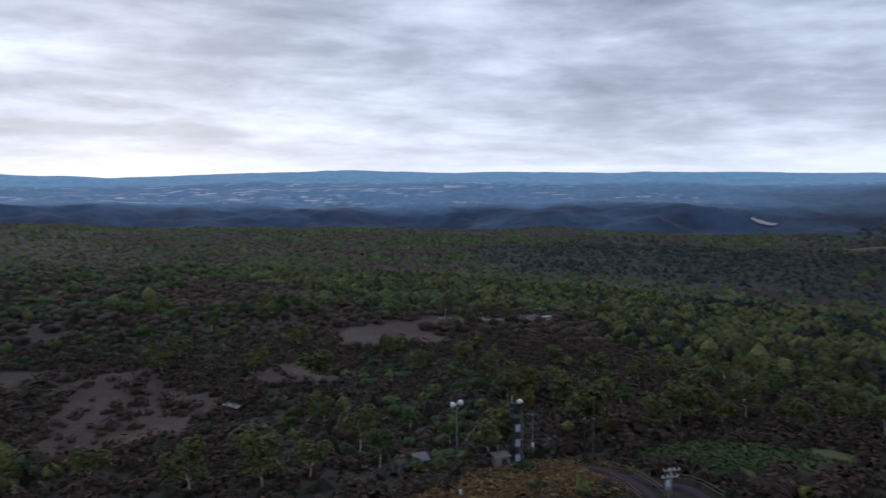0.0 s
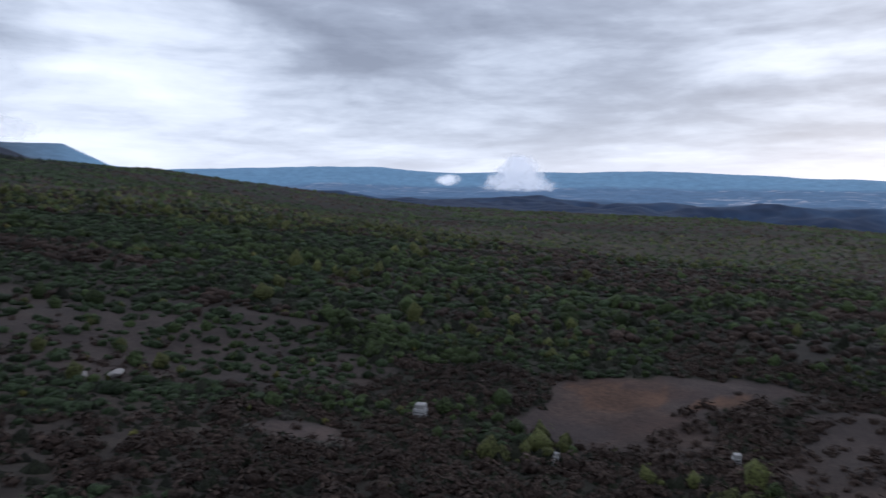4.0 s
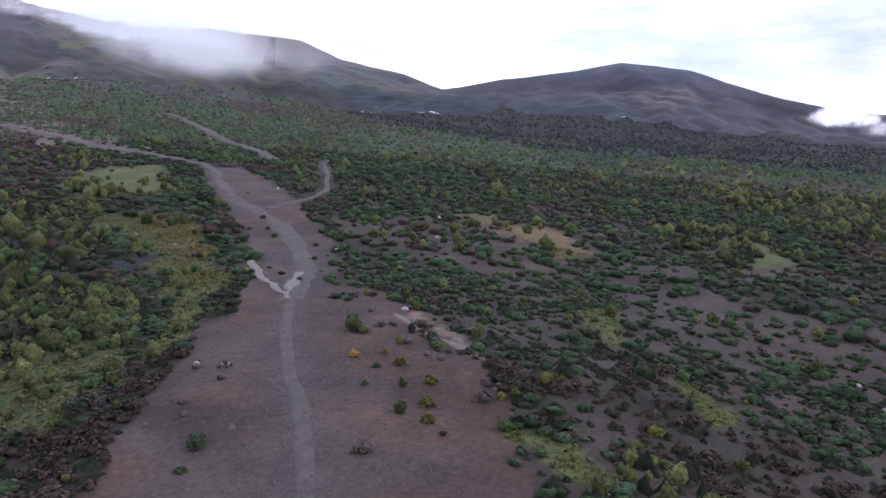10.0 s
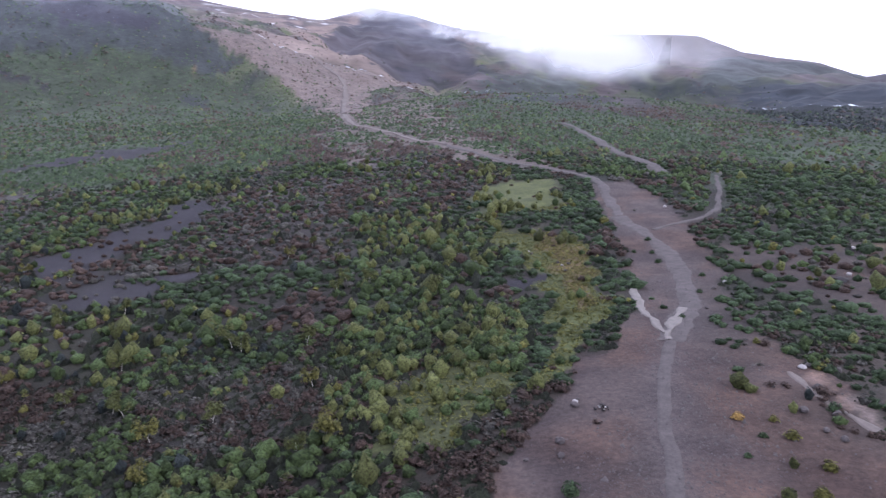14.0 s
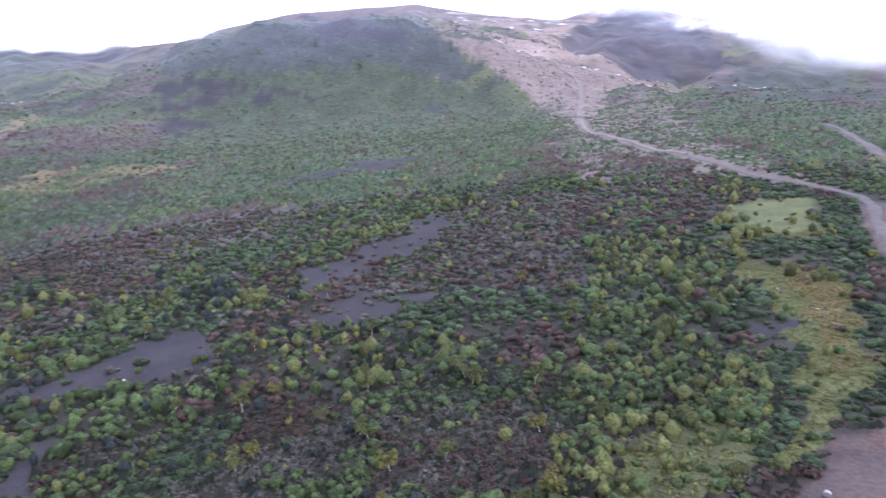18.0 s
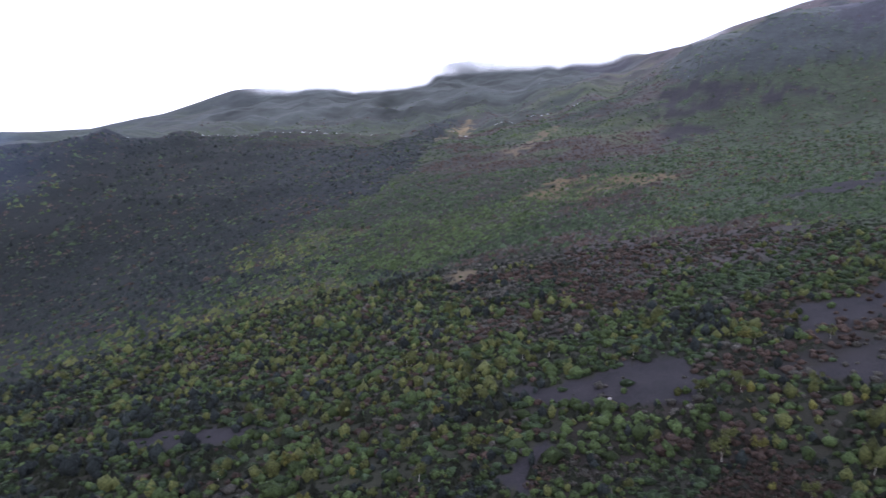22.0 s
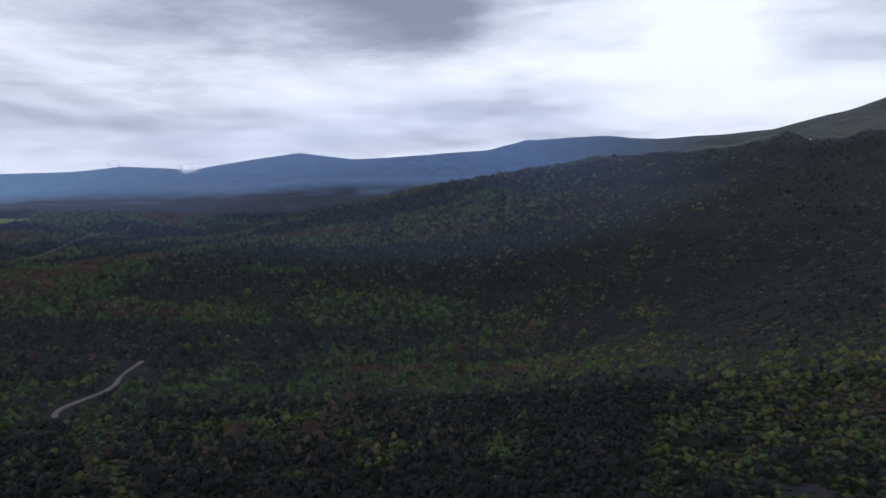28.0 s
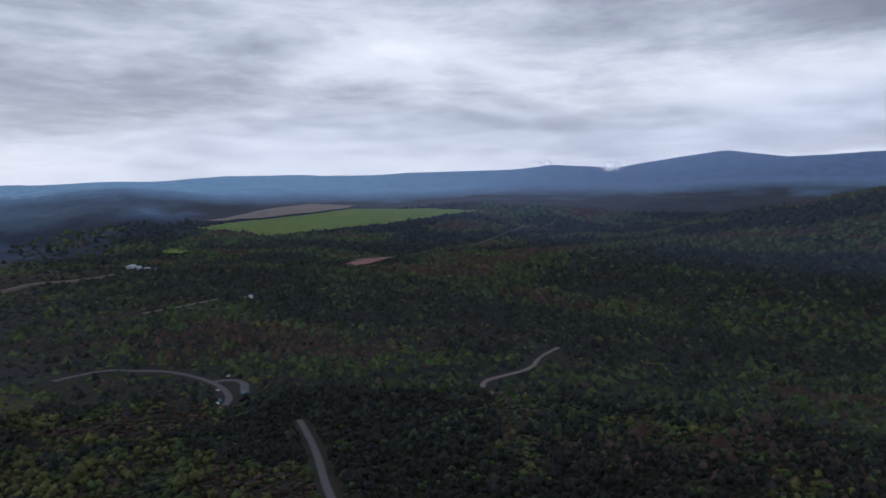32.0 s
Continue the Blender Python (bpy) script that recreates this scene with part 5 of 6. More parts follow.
# ---------------------------------------------------------------- the telecom clearing
STEEL = plain("galvanised_steel", (0.32, 0.33, 0.35), 0.5, 0.7, 4)
DARK_STEEL = plain("dark_painted_steel", (0.04, 0.042, 0.05), 0.6, 0.3, 4)
WORN_PAINT = plain("worn_white_paint", (0.30, 0.295, 0.29), 0.8, 0, 0.9, 0.45)
WHITE_PAINT = plain("white_paint", (0.55, 0.55, 0.56), 0.55, 0, 3, 0.08)
BLUE_GREY = plain("blue_grey_panel", (0.28, 0.32, 0.40), 0.6, 0, 3, 0.15)
TIMBER = plain("weathered_timber", (0.085, 0.072, 0.058), 0.9, 0, 6, 0.3)
CONCRETE = plain("weathered_concrete", (0.19, 0.18, 0.175), 0.9, 0, 1.5, 0.2)
BARK = plain("white_birch_bark", (0.36, 0.34, 0.31), 0.85, 0, 5, 0.3)


def drum(at, aim, radius=0.6):
    """A drum antenna: a short cylinder with a domed face."""
    d = Vector(aim).normalized()
    a = Vector(at)
    return joined(rod(a - d * 0.2, a + d * 0.18, radius, radius, 18), rod(a + d * 0.18, a + d * 0.34, radius, radius * 0.55, 18), rod(a - d * 0.42, a - d * 0.2, radius * 0.3, radius * 0.5, 12))


def lattice_mast():
    mast = thing("lattice_mast", 9.6, 91, "dark steel lattice mast with white panels and antennas", "mast", 14)
    h, w = 8.6, 0.55
    for sx in (-1, 1):
        for sy in (-1, 1):
            part("leg", rod((sx * w, sy * w, -0.4), (sx * w * 0.8, sy * w * 0.8, h), 0.07, 0.06, 6), DARK_STEEL, mast)
    for k in range(7):
        z0, z1 = k * h / 7, (k + 1) * h / 7
        for s in (-1, 1):
            part("brace", rod((-w * s, -w, z0), (w * s, -w, z1), 0.035, None, 5), DARK_STEEL, mast)
            part("brace", rod((-w * s, w, z0), (w * s, w, z1), 0.035, None, 5), DARK_STEEL, mast)
            part("brace", rod((-w, -w * s, z0), (-w, w * s, z1), 0.035, None, 5), DARK_STEEL, mast)
    for k in range(6):
        part("panel", box(0.62, 0.08, 0.75 if k % 2 else 0.95, (0.1, -w - 0.1, 1.0 + k * 1.02), bevel=0.02), (BLUE_GREY, DARK_STEEL)[k % 2], mast)
    part("platform", box(1.35, 1.35, 0.1, (0, 0, 6.5)), DARK_STEEL, mast)
    for k in range(8):
        a = k * math.pi / 4
        part("rail_post", rod((0.62 * math.cos(a), 0.62 * math.sin(a), 6.5), (0.62 * math.cos(a), 0.62 * math.sin(a), 7.6), 0.03, None, 5), DARK_STEEL, mast)
    for z in (7.05, 7.6):
        for sx in (-1, 1):
            part("rail", rod((-0.62, sx * 0.62, z), (0.62, sx * 0.62, z), 0.03, None, 5), DARK_STEEL, mast)
            part("rail", rod((sx * 0.62, -0.62, z), (sx * 0.62, 0.62, z), 0.03, None, 5), DARK_STEEL, mast)
    part("equipment_box", box(0.75, 0.7, 1.1, (0, 0, 7.7), bevel=0.05), DARK_STEEL, mast)
    part("drum_antenna", drum((0.45, -0.4, 8.6), (0.9, -0.6, 0.1), 0.3), WHITE_PAINT, mast, "white drum antenna", True)
    part("whip_aerial", rod((-0.5, 0, 8.3), (-0.5, 0, 9.3), 0.04, 0.03, 6), WHITE_PAINT, mast)
    part("ladder", joined(*[rod((0.45, -w - 0.05, 0.3 + k * 0.35), (0.85, -w - 0.05, 0.3 + k * 0.35), 0.03, None, 5) for k in range(18)],
                          rod((0.45, -w - 0.05, 0), (0.45, -w - 0.05, 6.6), 0.03, None, 5), rod((0.85, -w - 0.05, 0), (0.85, -w - 0.05, 6.6), 0.03, None, 5)), STEEL, mast)
    part("footing", box(1.8, 1.8, 0.5, (0, 0, 0), bevel=0.04), CONCRETE, mast)
    hut = thing("equipment_hut", 7.6, 90.4, "pale concrete equipment hut at the mast's foot", "hut", 18)
    part("wall", box(2.0, 1.7, 1.7, (0, 0, 0.7), bevel=0.04), CONCRETE, hut)
    part("roof", box(2.3, 2.0, 0.16, (0, 0, 1.62), bevel=0.03), CONCRETE, hut)
    part("door", box(0.7, 0.06, 1.3, (0.2, -0.87, 0.65)), DARK_STEEL, hut)
    pole = thing("antenna_pole", 12.1, 92.5, "thin steel pole with a white box", "pole")
    part("shaft", rod((0, 0, -0.3), (0, 0, 6.4), 0.08, 0.06, 8), STEEL, pole)
    part("box", box(0.35, 0.3, 0.5, (0, -0.25, 2.0), bevel=0.02), WHITE_PAINT, pole)
    part("arm", rod((0, 0, 6.1), (-0.8, 0, 6.3), 0.035, None, 6), STEEL, pole)


lattice_mast()


def dish_pole(x, y, tall):
    pole = thing("dish_pole", x, y, "steel pole with two white drum antennas among birches", "antenna", 8)
    part("shaft", rod((0, 0, -0.4), (0, 0, tall), 0.11, 0.09, 8), STEEL, pole)
    part("crossbar", rod((-0.75, 0, tall - 0.2), (0.75, 0, tall - 0.2), 0.05, None, 6), STEEL, pole)
    part("drum_antenna", drum((-0.6, -0.15, tall - 0.2), (-1, -0.45, 0.1), 0.42), WHITE_PAINT, pole, "white drum antenna", True)
    part("drum_antenna", drum((0.55, -0.1, tall + 0.1), (1, -0.5, 0.1), 0.42), WHITE_PAINT, pole, "white drum antenna", True)
    part("brace", rod((0, 0.05, tall - 1.4), (0.6, 0, tall - 0.2), 0.035, None, 6), STEEL, pole)


dish_pole(2.0, 101, 7.3)


def shed():
    s = thing("shed", -3.2, 95.5, "small dark timber shed with a pale slanted roof", "shed", 20)
    for sx in (-1, 1):
        part("wall", box(0.08, 1.6, 1.3, (sx * 0.95, 0, 0.5)), TIMBER, s)
        part("wall", box(1.82, 0.08, 1.3, (0, sx * 0.8, 0.5)), TIMBER, s)
    part("roof", box(2.3, 2.1, 0.09, (0, -0.05, 1.28), (14, 0, 0)), plain("pale_tin_roof", (0.11, 0.10, 0.115), 0.6, 0.2, 5), s)
    part("door", box(0.7, 0.05, 1.0, (0.1, -0.86, 0.5)), DARK_STEEL, s)
    for sx in (-1, 1):
        part("rail_post", rod((sx * 1.0, 0.7, 1.2), (sx * 1.0, 0.7, 2.2), 0.035, None, 6), TIMBER, s)
    part("rail", rod((-1.0, 0.7, 2.15), (1.0, 0.7, 2.15), 0.035, None, 6), TIMBER, s)


shed()


def utility_pole(x, y, tall, turn):
    p = thing("utility_pole", x, y, "concrete utility pole with two cross-arms and a transformer", "utility pole", turn)
    part("shaft", rod((0, 0, -0.5), (0, 0, tall), 0.17, 0.12, 12), CONCRETE, p, smooth=True)
    for z, off in ((tall - 0.12, 0.0), (tall - 0.85, -0.15)):
        arm = part("cross_arm", box(1.9, 0.1, 0.1, (off, -0.16, z)), STEEL, p)
        for k in range(4):
            part("insulator", joined(rod((off - 0.85 + k * 0.56, -0.16, z + 0.05), (off - 0.85 + k * 0.56, -0.16, z + 0.16), 0.05, 0.08, 8),
                                     rod((off - 0.85 + k * 0.56, -0.16, z + 0.16), (off - 0.85 + k * 0.56, -0.16, z + 0.28), 0.08, 0.04, 8)), WHITE_PAINT, arm)
    part("transformer", joined(rod((-0.36, -0.1, tall - 2.2), (-0.36, -0.1, tall - 1.4), 0.24, None, 14), rod((-0.36, -0.1, tall - 1.4), (-0.36, -0.1, tall - 1.32), 0.26, 0.1, 14)), BLUE_GREY, p, smooth=True)
    for sx in (-0.12, 0.1):
        part("bushing", rod((-0.36 + sx, -0.1, tall - 1.32), (-0.36 + sx, -0.1, tall - 1.1), 0.04, 0.03, 6), WHITE_PAINT, p)
    part("bracket", box(0.5, 0.08, 0.08, (-0.2, -0.1, tall - 1.25)), STEEL, p)


utility_pole(23.5, 70.2, 3.6, 12)


def slim_pole(x, y, tall):
    p = thing("slim_pole", x, y, "thin dark timber pole standing in the scrub", "pole")
    part("shaft", rod((0, 0, -0.4), (0, 0, tall), 0.09, 0.06, 8), TIMBER, p)
    part("cap", rod((0, 0, tall), (0, 0, tall + 0.12), 0.09, 0.03, 8), DARK_STEEL, p, "dark metal cap")
    part("band", rod((0, 0, tall * 0.7), (0, 0, tall * 0.7 + 0.1), 0.1, None, 8), STEEL, p)


slim_pole(19.0, 86.5, 8.5)


def roadside_wall(x, y, long, turn):
    """A low concrete wall with posts and two rails beside the lower road."""
    w = thing("roadside_wall", x, y, "long pale concrete wall with a low steel rail", "wall", turn)
    part("wall", box(long, 0.5, 1.9, (0, 0, 0.55), bevel=0.04), CONCRETE, w)
    part("coping", box(long + 0.2, 0.66, 0.14, (0, 0, 1.57), bevel=0.03), CONCRETE, w)
    n = int(long / 2.4)
    for k in range(n + 1):
        part("post", rod((-long / 2 + k * long / n, 0, 1.6), (-long / 2 + k * long / n, 0, 2.5), 0.06, None, 6), STEEL, w)
    for z in (2.05, 2.45):
        part("rail", rod((-long / 2, 0, z), (long / 2, 0, z), 0.05, None, 6), STEEL, w)


roadside_wall(29, 272, 21, 28)
tp = thing("wooden_pole", 18, 87, "thin dark wooden pole above the scrub", "pole")
part("shaft", rod((0, 0, -0.4), (0, 0, 5.9), 0.11, 0.08, 8), DARK_STEEL, tp)
part("cap", rod((0, 0, 5.9), (0, 0, 6.0), 0.12, 0.1, 8), STEEL, tp)
wp = thing("marker_post", 2.0, 79.6, "short white marker post in the grass", "post")
part("shaft", rod((0, 0, -0.2), (0, 0, 0.9), 0.12, 0.11, 10), WHITE_PAINT, wp)
part("cap", rod((0, 0, 0.9), (0, 0, 1.0), 0.15, 0.1, 10), WHITE_PAINT, wp)


def rail_fence(name, line, label, gap):
    pts = smooth_line(line, 1.6)
    x0, y0 = pts[0].x, pts[0].y
    f = thing(name, x0, y0, label, "fence")
    z0 = f.matrix_basis.translation.z
    tops = []
    for p in pts:
        z = float(height(np.array([p.x]), np.array([p.y]))[0]) - z0
        at = Vector((p.x - x0, p.y - y0, z))
        part("post", rod(at + Vector((0, 0, -0.3)), at + Vector((0, 0, 1.0)), 0.08, 0.075, 7), TIMBER, f)
        tops.append(at)
    for a, b in zip(tops, tops[1:]):
        for h in (0.9, 0.5):
            part("rail", rod(a + Vector((0, 0, h)), b + Vector((0, 0, h)), 0.055, None, 6), TIMBER, f)


rail_fence("rail_fence", [(19.7, 84.5), (21, 82.8), (22.3, 80), (23.2, 75.5), (23.5, 70)], "weathered wooden rail fence along the walkway", 1.6)
rail_fence("rail_fence", [(19.6, 79.5), (20.5, 75.5), (20.8, 71)], "weathered wooden rail fence on the walkway's inner side", 1.6)
rail_fence("rail_fence", [(25.2, 77), (27.5, 74.5), (28.6, 69)], "weathered wooden rail fence on the lower walkway", 1.6)

# ---------------------------------------------------------------- rocks, cairn and marker blocks
srng = random.Random(11)


def cairn(x, y):
    c = thing("cairn", x, y, "low stone cairn of dark and pale rocks on the spur", "cairn")
    for k in range(34):
        ring = 0 if k < 16 else 1 if k < 27 else 2
        a, rad = srng.uniform(0, 6.3), (1.35, 0.75, 0.3)[ring] * srng.uniform(0.75, 1.1)
        s = (0.55, 0.5, 0.45)[ring] * srng.uniform(0.7, 1.3)
        bm = stone(srng, s * 1.2, s, s * 0.8, 1)
        bmesh.ops.transform(bm, verts=bm.verts[:], matrix=pose(rad * math.cos(a), rad * math.sin(a), (0.12, 0.5, 0.9)[ring], srng.uniform(0, 90), 0, srng.uniform(0, 360)))
        part("rock", bm, WHITE_ROCK if srng.random() < 0.25 else DARK_ROCK, c)


cairn(-87, -113)


def boulder(x, y, sx, sy, sz, mat, label, tilt=(0, 0, 0), lift=0.3, group=""):
    bm = stone(srng, sx, sy, sz, 3, 0.16)
    bmesh.ops.transform(bm, verts=bm.verts[:], matrix=pose(0, 0, sz * lift, *tilt))
    me = bpy.data.meshes.new("boulder")
    bm.to_mesh(me)
    bm.free()
    me.materials.append(mat)
    ob = new("boulder", me)
    ob.matrix_basis = pose(x, y, float(height(np.array([x]), np.array([y]))[0]), 0, 0, srng.uniform(0, 360) if not any(tilt) else 0)
    return tagged(ob, label, "boulder", group)


boulder(-165, 20.5, 4.6, 3.2, 1.5, WHITE_ROCK, "pale tilted slab of rock among the scrub", (25, -20, 40), 0.6)
boulder(-168, 14.5, 4.4, 2.2, 1.0, WHITE_ROCK, "flat pale slab of rock beside a tilted one", (4, 3, 20), 0.3)


def marker(x, y, w, h, label):
    m = thing("concrete_marker", x, y, label, "marker", 35)
    part("base", box(w * 1.25, w * 1.1, 0.6, (0, 0, 0.1), bevel=0.06), CONCRETE, m)
    part("block", box(w, w * 0.8, h * 0.62, (0, 0, 0.4 + h * 0.31), bevel=0.08), WORN_PAINT, m)
    for k in range(3):
        part("band", box(w * 1.02, w * 0.82, 0.14, (0, 0, 0.7 + k * h * 0.17)), DARK_STEEL, m)
    part("cap", box(w * 0.85, w * 0.7, h * 0.3, (0.1, 0, 0.4 + h * 0.76), (4, 0, 8), bevel=0.1), WORN_PAINT, m)


marker(-129, 76, 2.6, 3.6, "weathered white concrete block with dark bands")
marker(-77, 112, 1.6, 2.6, "small weathered white concrete post in the scrub")
marker(-94, 84, 1.1, 2.4, "slim weathered white concrete post in the scrub")
sl = thing("concrete_slab", -42, 136, "long pale concrete slab lying by the bare patch", "slab", -28)
part("slab", box(4.6, 1.5, 0.4, (0, 0, 0.35), (3, 0, 0), bevel=0.06), CONCRETE, sl)
part("support", box(0.4, 1.3, 0.5, (-1.6, 0, 0.05)), CONCRETE, sl)
part("support", box(0.4, 1.3, 0.5, (1.6, 0, 0.05)), CONCRETE, sl)
wl = thing("retaining_wall", 34, 283, "long pale retaining wall by the lower road", "wall", 20)
for k in range(9):
    part("wall_block", box(2.45, 0.6, 1.5, (k * 2.5 - 10, 0, 0.6), bevel=0.04), CONCRETE, wl)
part("coping", box(22.6, 0.8, 0.2, (0, 0, 1.45)), WHITE_PAINT, wl)

# flat dark rocks added to stand for the dark hollows in the slope
for x, y, w in ((-256, -280, 10.0), (-222, -163, 9.0), (-262, -190, 8.0)):
    boulder(x, y, w, w * 0.45, 1.4, DARK_ROCK, "flat dark rock put in for a dark hollow", (0, 0, 50), 0.25)
ROCK_SPOTS = [(-196, -8), (-184, -3), (-205, -20), (-214, 6), (-176, 68), (-170, 76), (-22, -352), (12, -376), (60, -300), (95, -272), (-150, -228), (-143, -220),
              (-158, -260), (-110, -66), (-118, -84), (-88, -118), (-70, -100), (-125, -100), (-140, -112), (-160, -150), (-182, -178), (-230, -166), (-262, -190), (-268, -296)]
for k, (x, y) in enumerate(ROCK_SPOTS):
    for _ in range(3):
        s = srng.uniform(0.7, 1.9)
        boulder(x + srng.uniform(-7, 7), y + srng.uniform(-7, 7), s * 1.2, s, s * 0.8, WHITE_ROCK if srng.random() < 0.18 else ROCK, "grey volcanic boulder on open ground", group="boulders on the slope")


def scatter_stones():
    rng = np.random.default_rng(8)
    heap = Heap()
    x = np.concatenate([rng.uniform(-310, -30, 16000), rng.uniform(-250, 120, 9000)])
    y = np.concatenate([rng.uniform(-400, -20, 16000), rng.uniform(-520, 240, 9000)])
    w = patch_weights(x, y)
    ok = (np.maximum(w[SOIL_K], w[SCREE_K]) > 0.5) & (rng.random(len(x)) < 0.6)
    x, y = x[ok], y[ok]
    near = rng.uniform(0, 1, 16000)
    t = rng.normal(0, 9, 16000)
    nx, ny = -40 - 150 * near**1.3 + 0.7 * t, -40 - 160 * near**1.3 - 0.7 * t
    ok = patch_weights(nx, ny)[SOIL_K] > 0.5
    x, y = np.concatenate([x, nx[ok]]), np.concatenate([y, ny[ok]])
    s = np.clip(rng.lognormal(-1.35, 0.55, len(x)), 0.13, 1.4)
    heap.add(*domes(rng, x, y, height(x, y), s, rng.uniform(0.3, 0.6, len(x)), 5, 1))
    tagged(new("loose_stones", heap.mesh("loose_stones", ROCK, False)), "loose volcanic stones on bare soil", "stones", kind="stuff")


scatter_stones()

# ---------------------------------------------------------------- trees
def tree(name, x, y, tall, wide, leaf_mat, seed, label, group, leaves=620):
    """A slender mountain birch: leaning tapered trunk with limbs, and an open crown of leaf tufts."""
    rng = random.Random(seed)
    t = thing(name, x, y, label, "tree", rng.uniform(0, 360), group=group)
    bits = []
    at, lean = Vector((0, 0, -0.3)), Vector((rng.uniform(-0.25, 0.25), rng.uniform(-0.25, 0.25), 1))
    rad = 0.024 * tall
    tips = []
    for k in range(4):
        nxt = at + lean.normalized() * tall * 0.2
        bits.append(rod(at, nxt, rad, rad * 0.75, 7))
        if k:
            for _ in range(2):
                a = rng.uniform(0, 6.3)
                tip = nxt + Vector((math.cos(a), math.sin(a), 0.75)) * wide * rng.uniform(0.28, 0.45)
                bits.append(rod(nxt, tip, rad * 0.5, rad * 0.15, 5))
                tips.append(tip)
        at, rad = nxt, rad * 0.72
        lean += Vector((rng.uniform(-0.25, 0.25), rng.uniform(-0.25, 0.25), 0))
    tips.append(at)
    part("trunk", joined(*bits), BARK, t, "white tapering trunk with limbs")
    nr = np.random.default_rng(seed)
    heap = Heap()
    per = leaves // len(tips)
    for p in tips:
        one = lambda v: np.array([v])
        s = wide * rng.uniform(0.42, 0.62)
        heap.quads(tuft_quads(nr, one(p.x), one(p.y), one(p.z - s * 0.35), one(s), one(0.8), per, 0.8))
        heap.quads(tuft_quads(nr, one(p.x), one(p.y), one(p.z - s * 0.2), one(s * 0.55), one(0.7), per // 3, 1.5))
    crown = new("crown", heap.mesh("crown", leaf_mat))
    crown.parent = t
    return t


protos = [tree("birch_tree", 44, 154, 6.4, 5.2, BIRCH, 1, "birch with pale trunk and thin yellow-green crown", "birches on the slope"),
          tree("birch_tree", -9, 96, 5.2, 3.8, GREEN, 2, "birch with white trunk and sparse green crown", "birches on the slope"),
          tree("birch_tree", 7.4, 93.5, 6.4, 5.8, BIRCH, 3, "spreading birch with several pale limbs", "birches on the slope"),
          tree("birch_tree", 82, 191, 5.0, 5.0, YELLOW, 4, "birch in yellow autumn leaf", "birches on the slope", 560),
          tree("birch_tree", 110, 218, 7.0, 5.6, BIRCH, 5, "tall pale-trunked birch turning yellow", "birches on the slope")]
TREES = [(-24, 90, 2), (-33, 88, 0), (1, 102, 1), (6, 92, 2), (21, 102, 2), (109, 218, 4), (84, 192, 3), (8, 187, 2), (32, 102, 2), (-18, 92, 0), (-50, 96, 0), (-61, 99, 1), (-13, 106, 0),
         (64, 161, 1), (38, 110, 2), (52, 118, 0), (33, 126, 1), (72, 150, 2), (58, 160, 4), (90, 170, 0), (100, 182, 2), (30, 150, 1), (18, 140, 2), (55, 104, 2)]
grng = random.Random(21)
for _ in range(85):
    a, r = radians(grng.uniform(-33, 25)), grng.uniform(110, 300)
    TREES.append((-r * math.sin(a), r * math.cos(a), grng.choice((0, 0, 1, 2, 2, 4, 3))))
for _ in range(90):
    a, r = radians(grng.uniform(150, 232)), grng.uniform(125, 380)
    TREES.append((-r * math.sin(a), r * math.cos(a), grng.choice((0, 0, 0, 4, 3, 0))))
for x, y, k in TREES:
    w = patch_weights(np.array([x]), np.array([y]))
    # none stands on bare soil, nor just below the bare patch
    if max(w[SOIL_K][0], w[SCREE_K][0]) < 0.4 and math.hypot((x + 58) / 30, (y - 122) / 20) > 1 and line_gap(np.array([x]), np.array([y]), TRAIL)[0] > 6:
        z = float(height(np.array([x]), np.array([y]))[0])
        c = copy_thing(protos[k], pose(x, y, z, 0, 0, grng.uniform(0, 360)))
        c.scale = (grng.uniform(0.7, 1.1),) * 3

# single shrubs that stand alone on the spur
def lone_shrub(x, y, wide, mat, seed, label, tall=0.6):
    s = thing("shrub", x, y, label, "shrub", group="lone shrubs on the spur")
    rng = np.random.default_rng(seed)
    heap = Heap()
    one = lambda v: np.array([float(v)])
    heap.add(*domes(rng, one(0), one(0), one(0), one(wide * 0.8), one(tall), 8, 3))
    heap.quads(tuft_quads(rng, one(0), one(0), one(0), one(wide), one(tall), 90, 0.8))
    f = new("foliage", heap.mesh("foliage", mat))
    f.parent = s
    part("stem", rod((0, 0, -0.3), (0, 0, wide * 0.3), 0.07, 0.04, 6), BARK, s)
    return s


LONE = [(-65, -91, 3.2, 0), (-98, -86, 1.4, 0), (-107, -97, 2.2, 3), (-112, -93, 1.8, 2), (-110, -87, 2.6, 2), (-107, -77, 2.6, 2), (-99, -72, 2.8, 2), (-94, -68, 2.4, 2),
        (-143, -108, 2.6, 2), (-139, -87, 2.4, 2), (-133, -77, 2.0, 0), (-204, -241, 2.6, 0), (-193, -225, 2.2, 0), (-186, -213, 2.6, 0), (-188, -230, 2.0, 0), (-186, -190, 2.2, 0),
        (-168, -172, 2.0, 0), (-157, -146, 2.4, 0), (-154, -136, 2.8, 0), (-141, -150, 1.8, 0), (-126, -91, 2.8, 0), (-130, -73, 2.6, 0), (-106, -90, 1.6, 0), (-178, -220, 2.2, 0)]
for k, (x, y, w, kind) in enumerate(LONE):
    mat, label = ((PINE, "dark green dwarf pine alone on bare soil"), (GREEN, "green shrub alone on bare soil"), (YELLOW, "yellow autumn shrub on bare soil"), (GOLD, "orange-brown withered shrub on bare soil"))[kind]
    lone_shrub(x, y, w, mat, 50 + k, label)


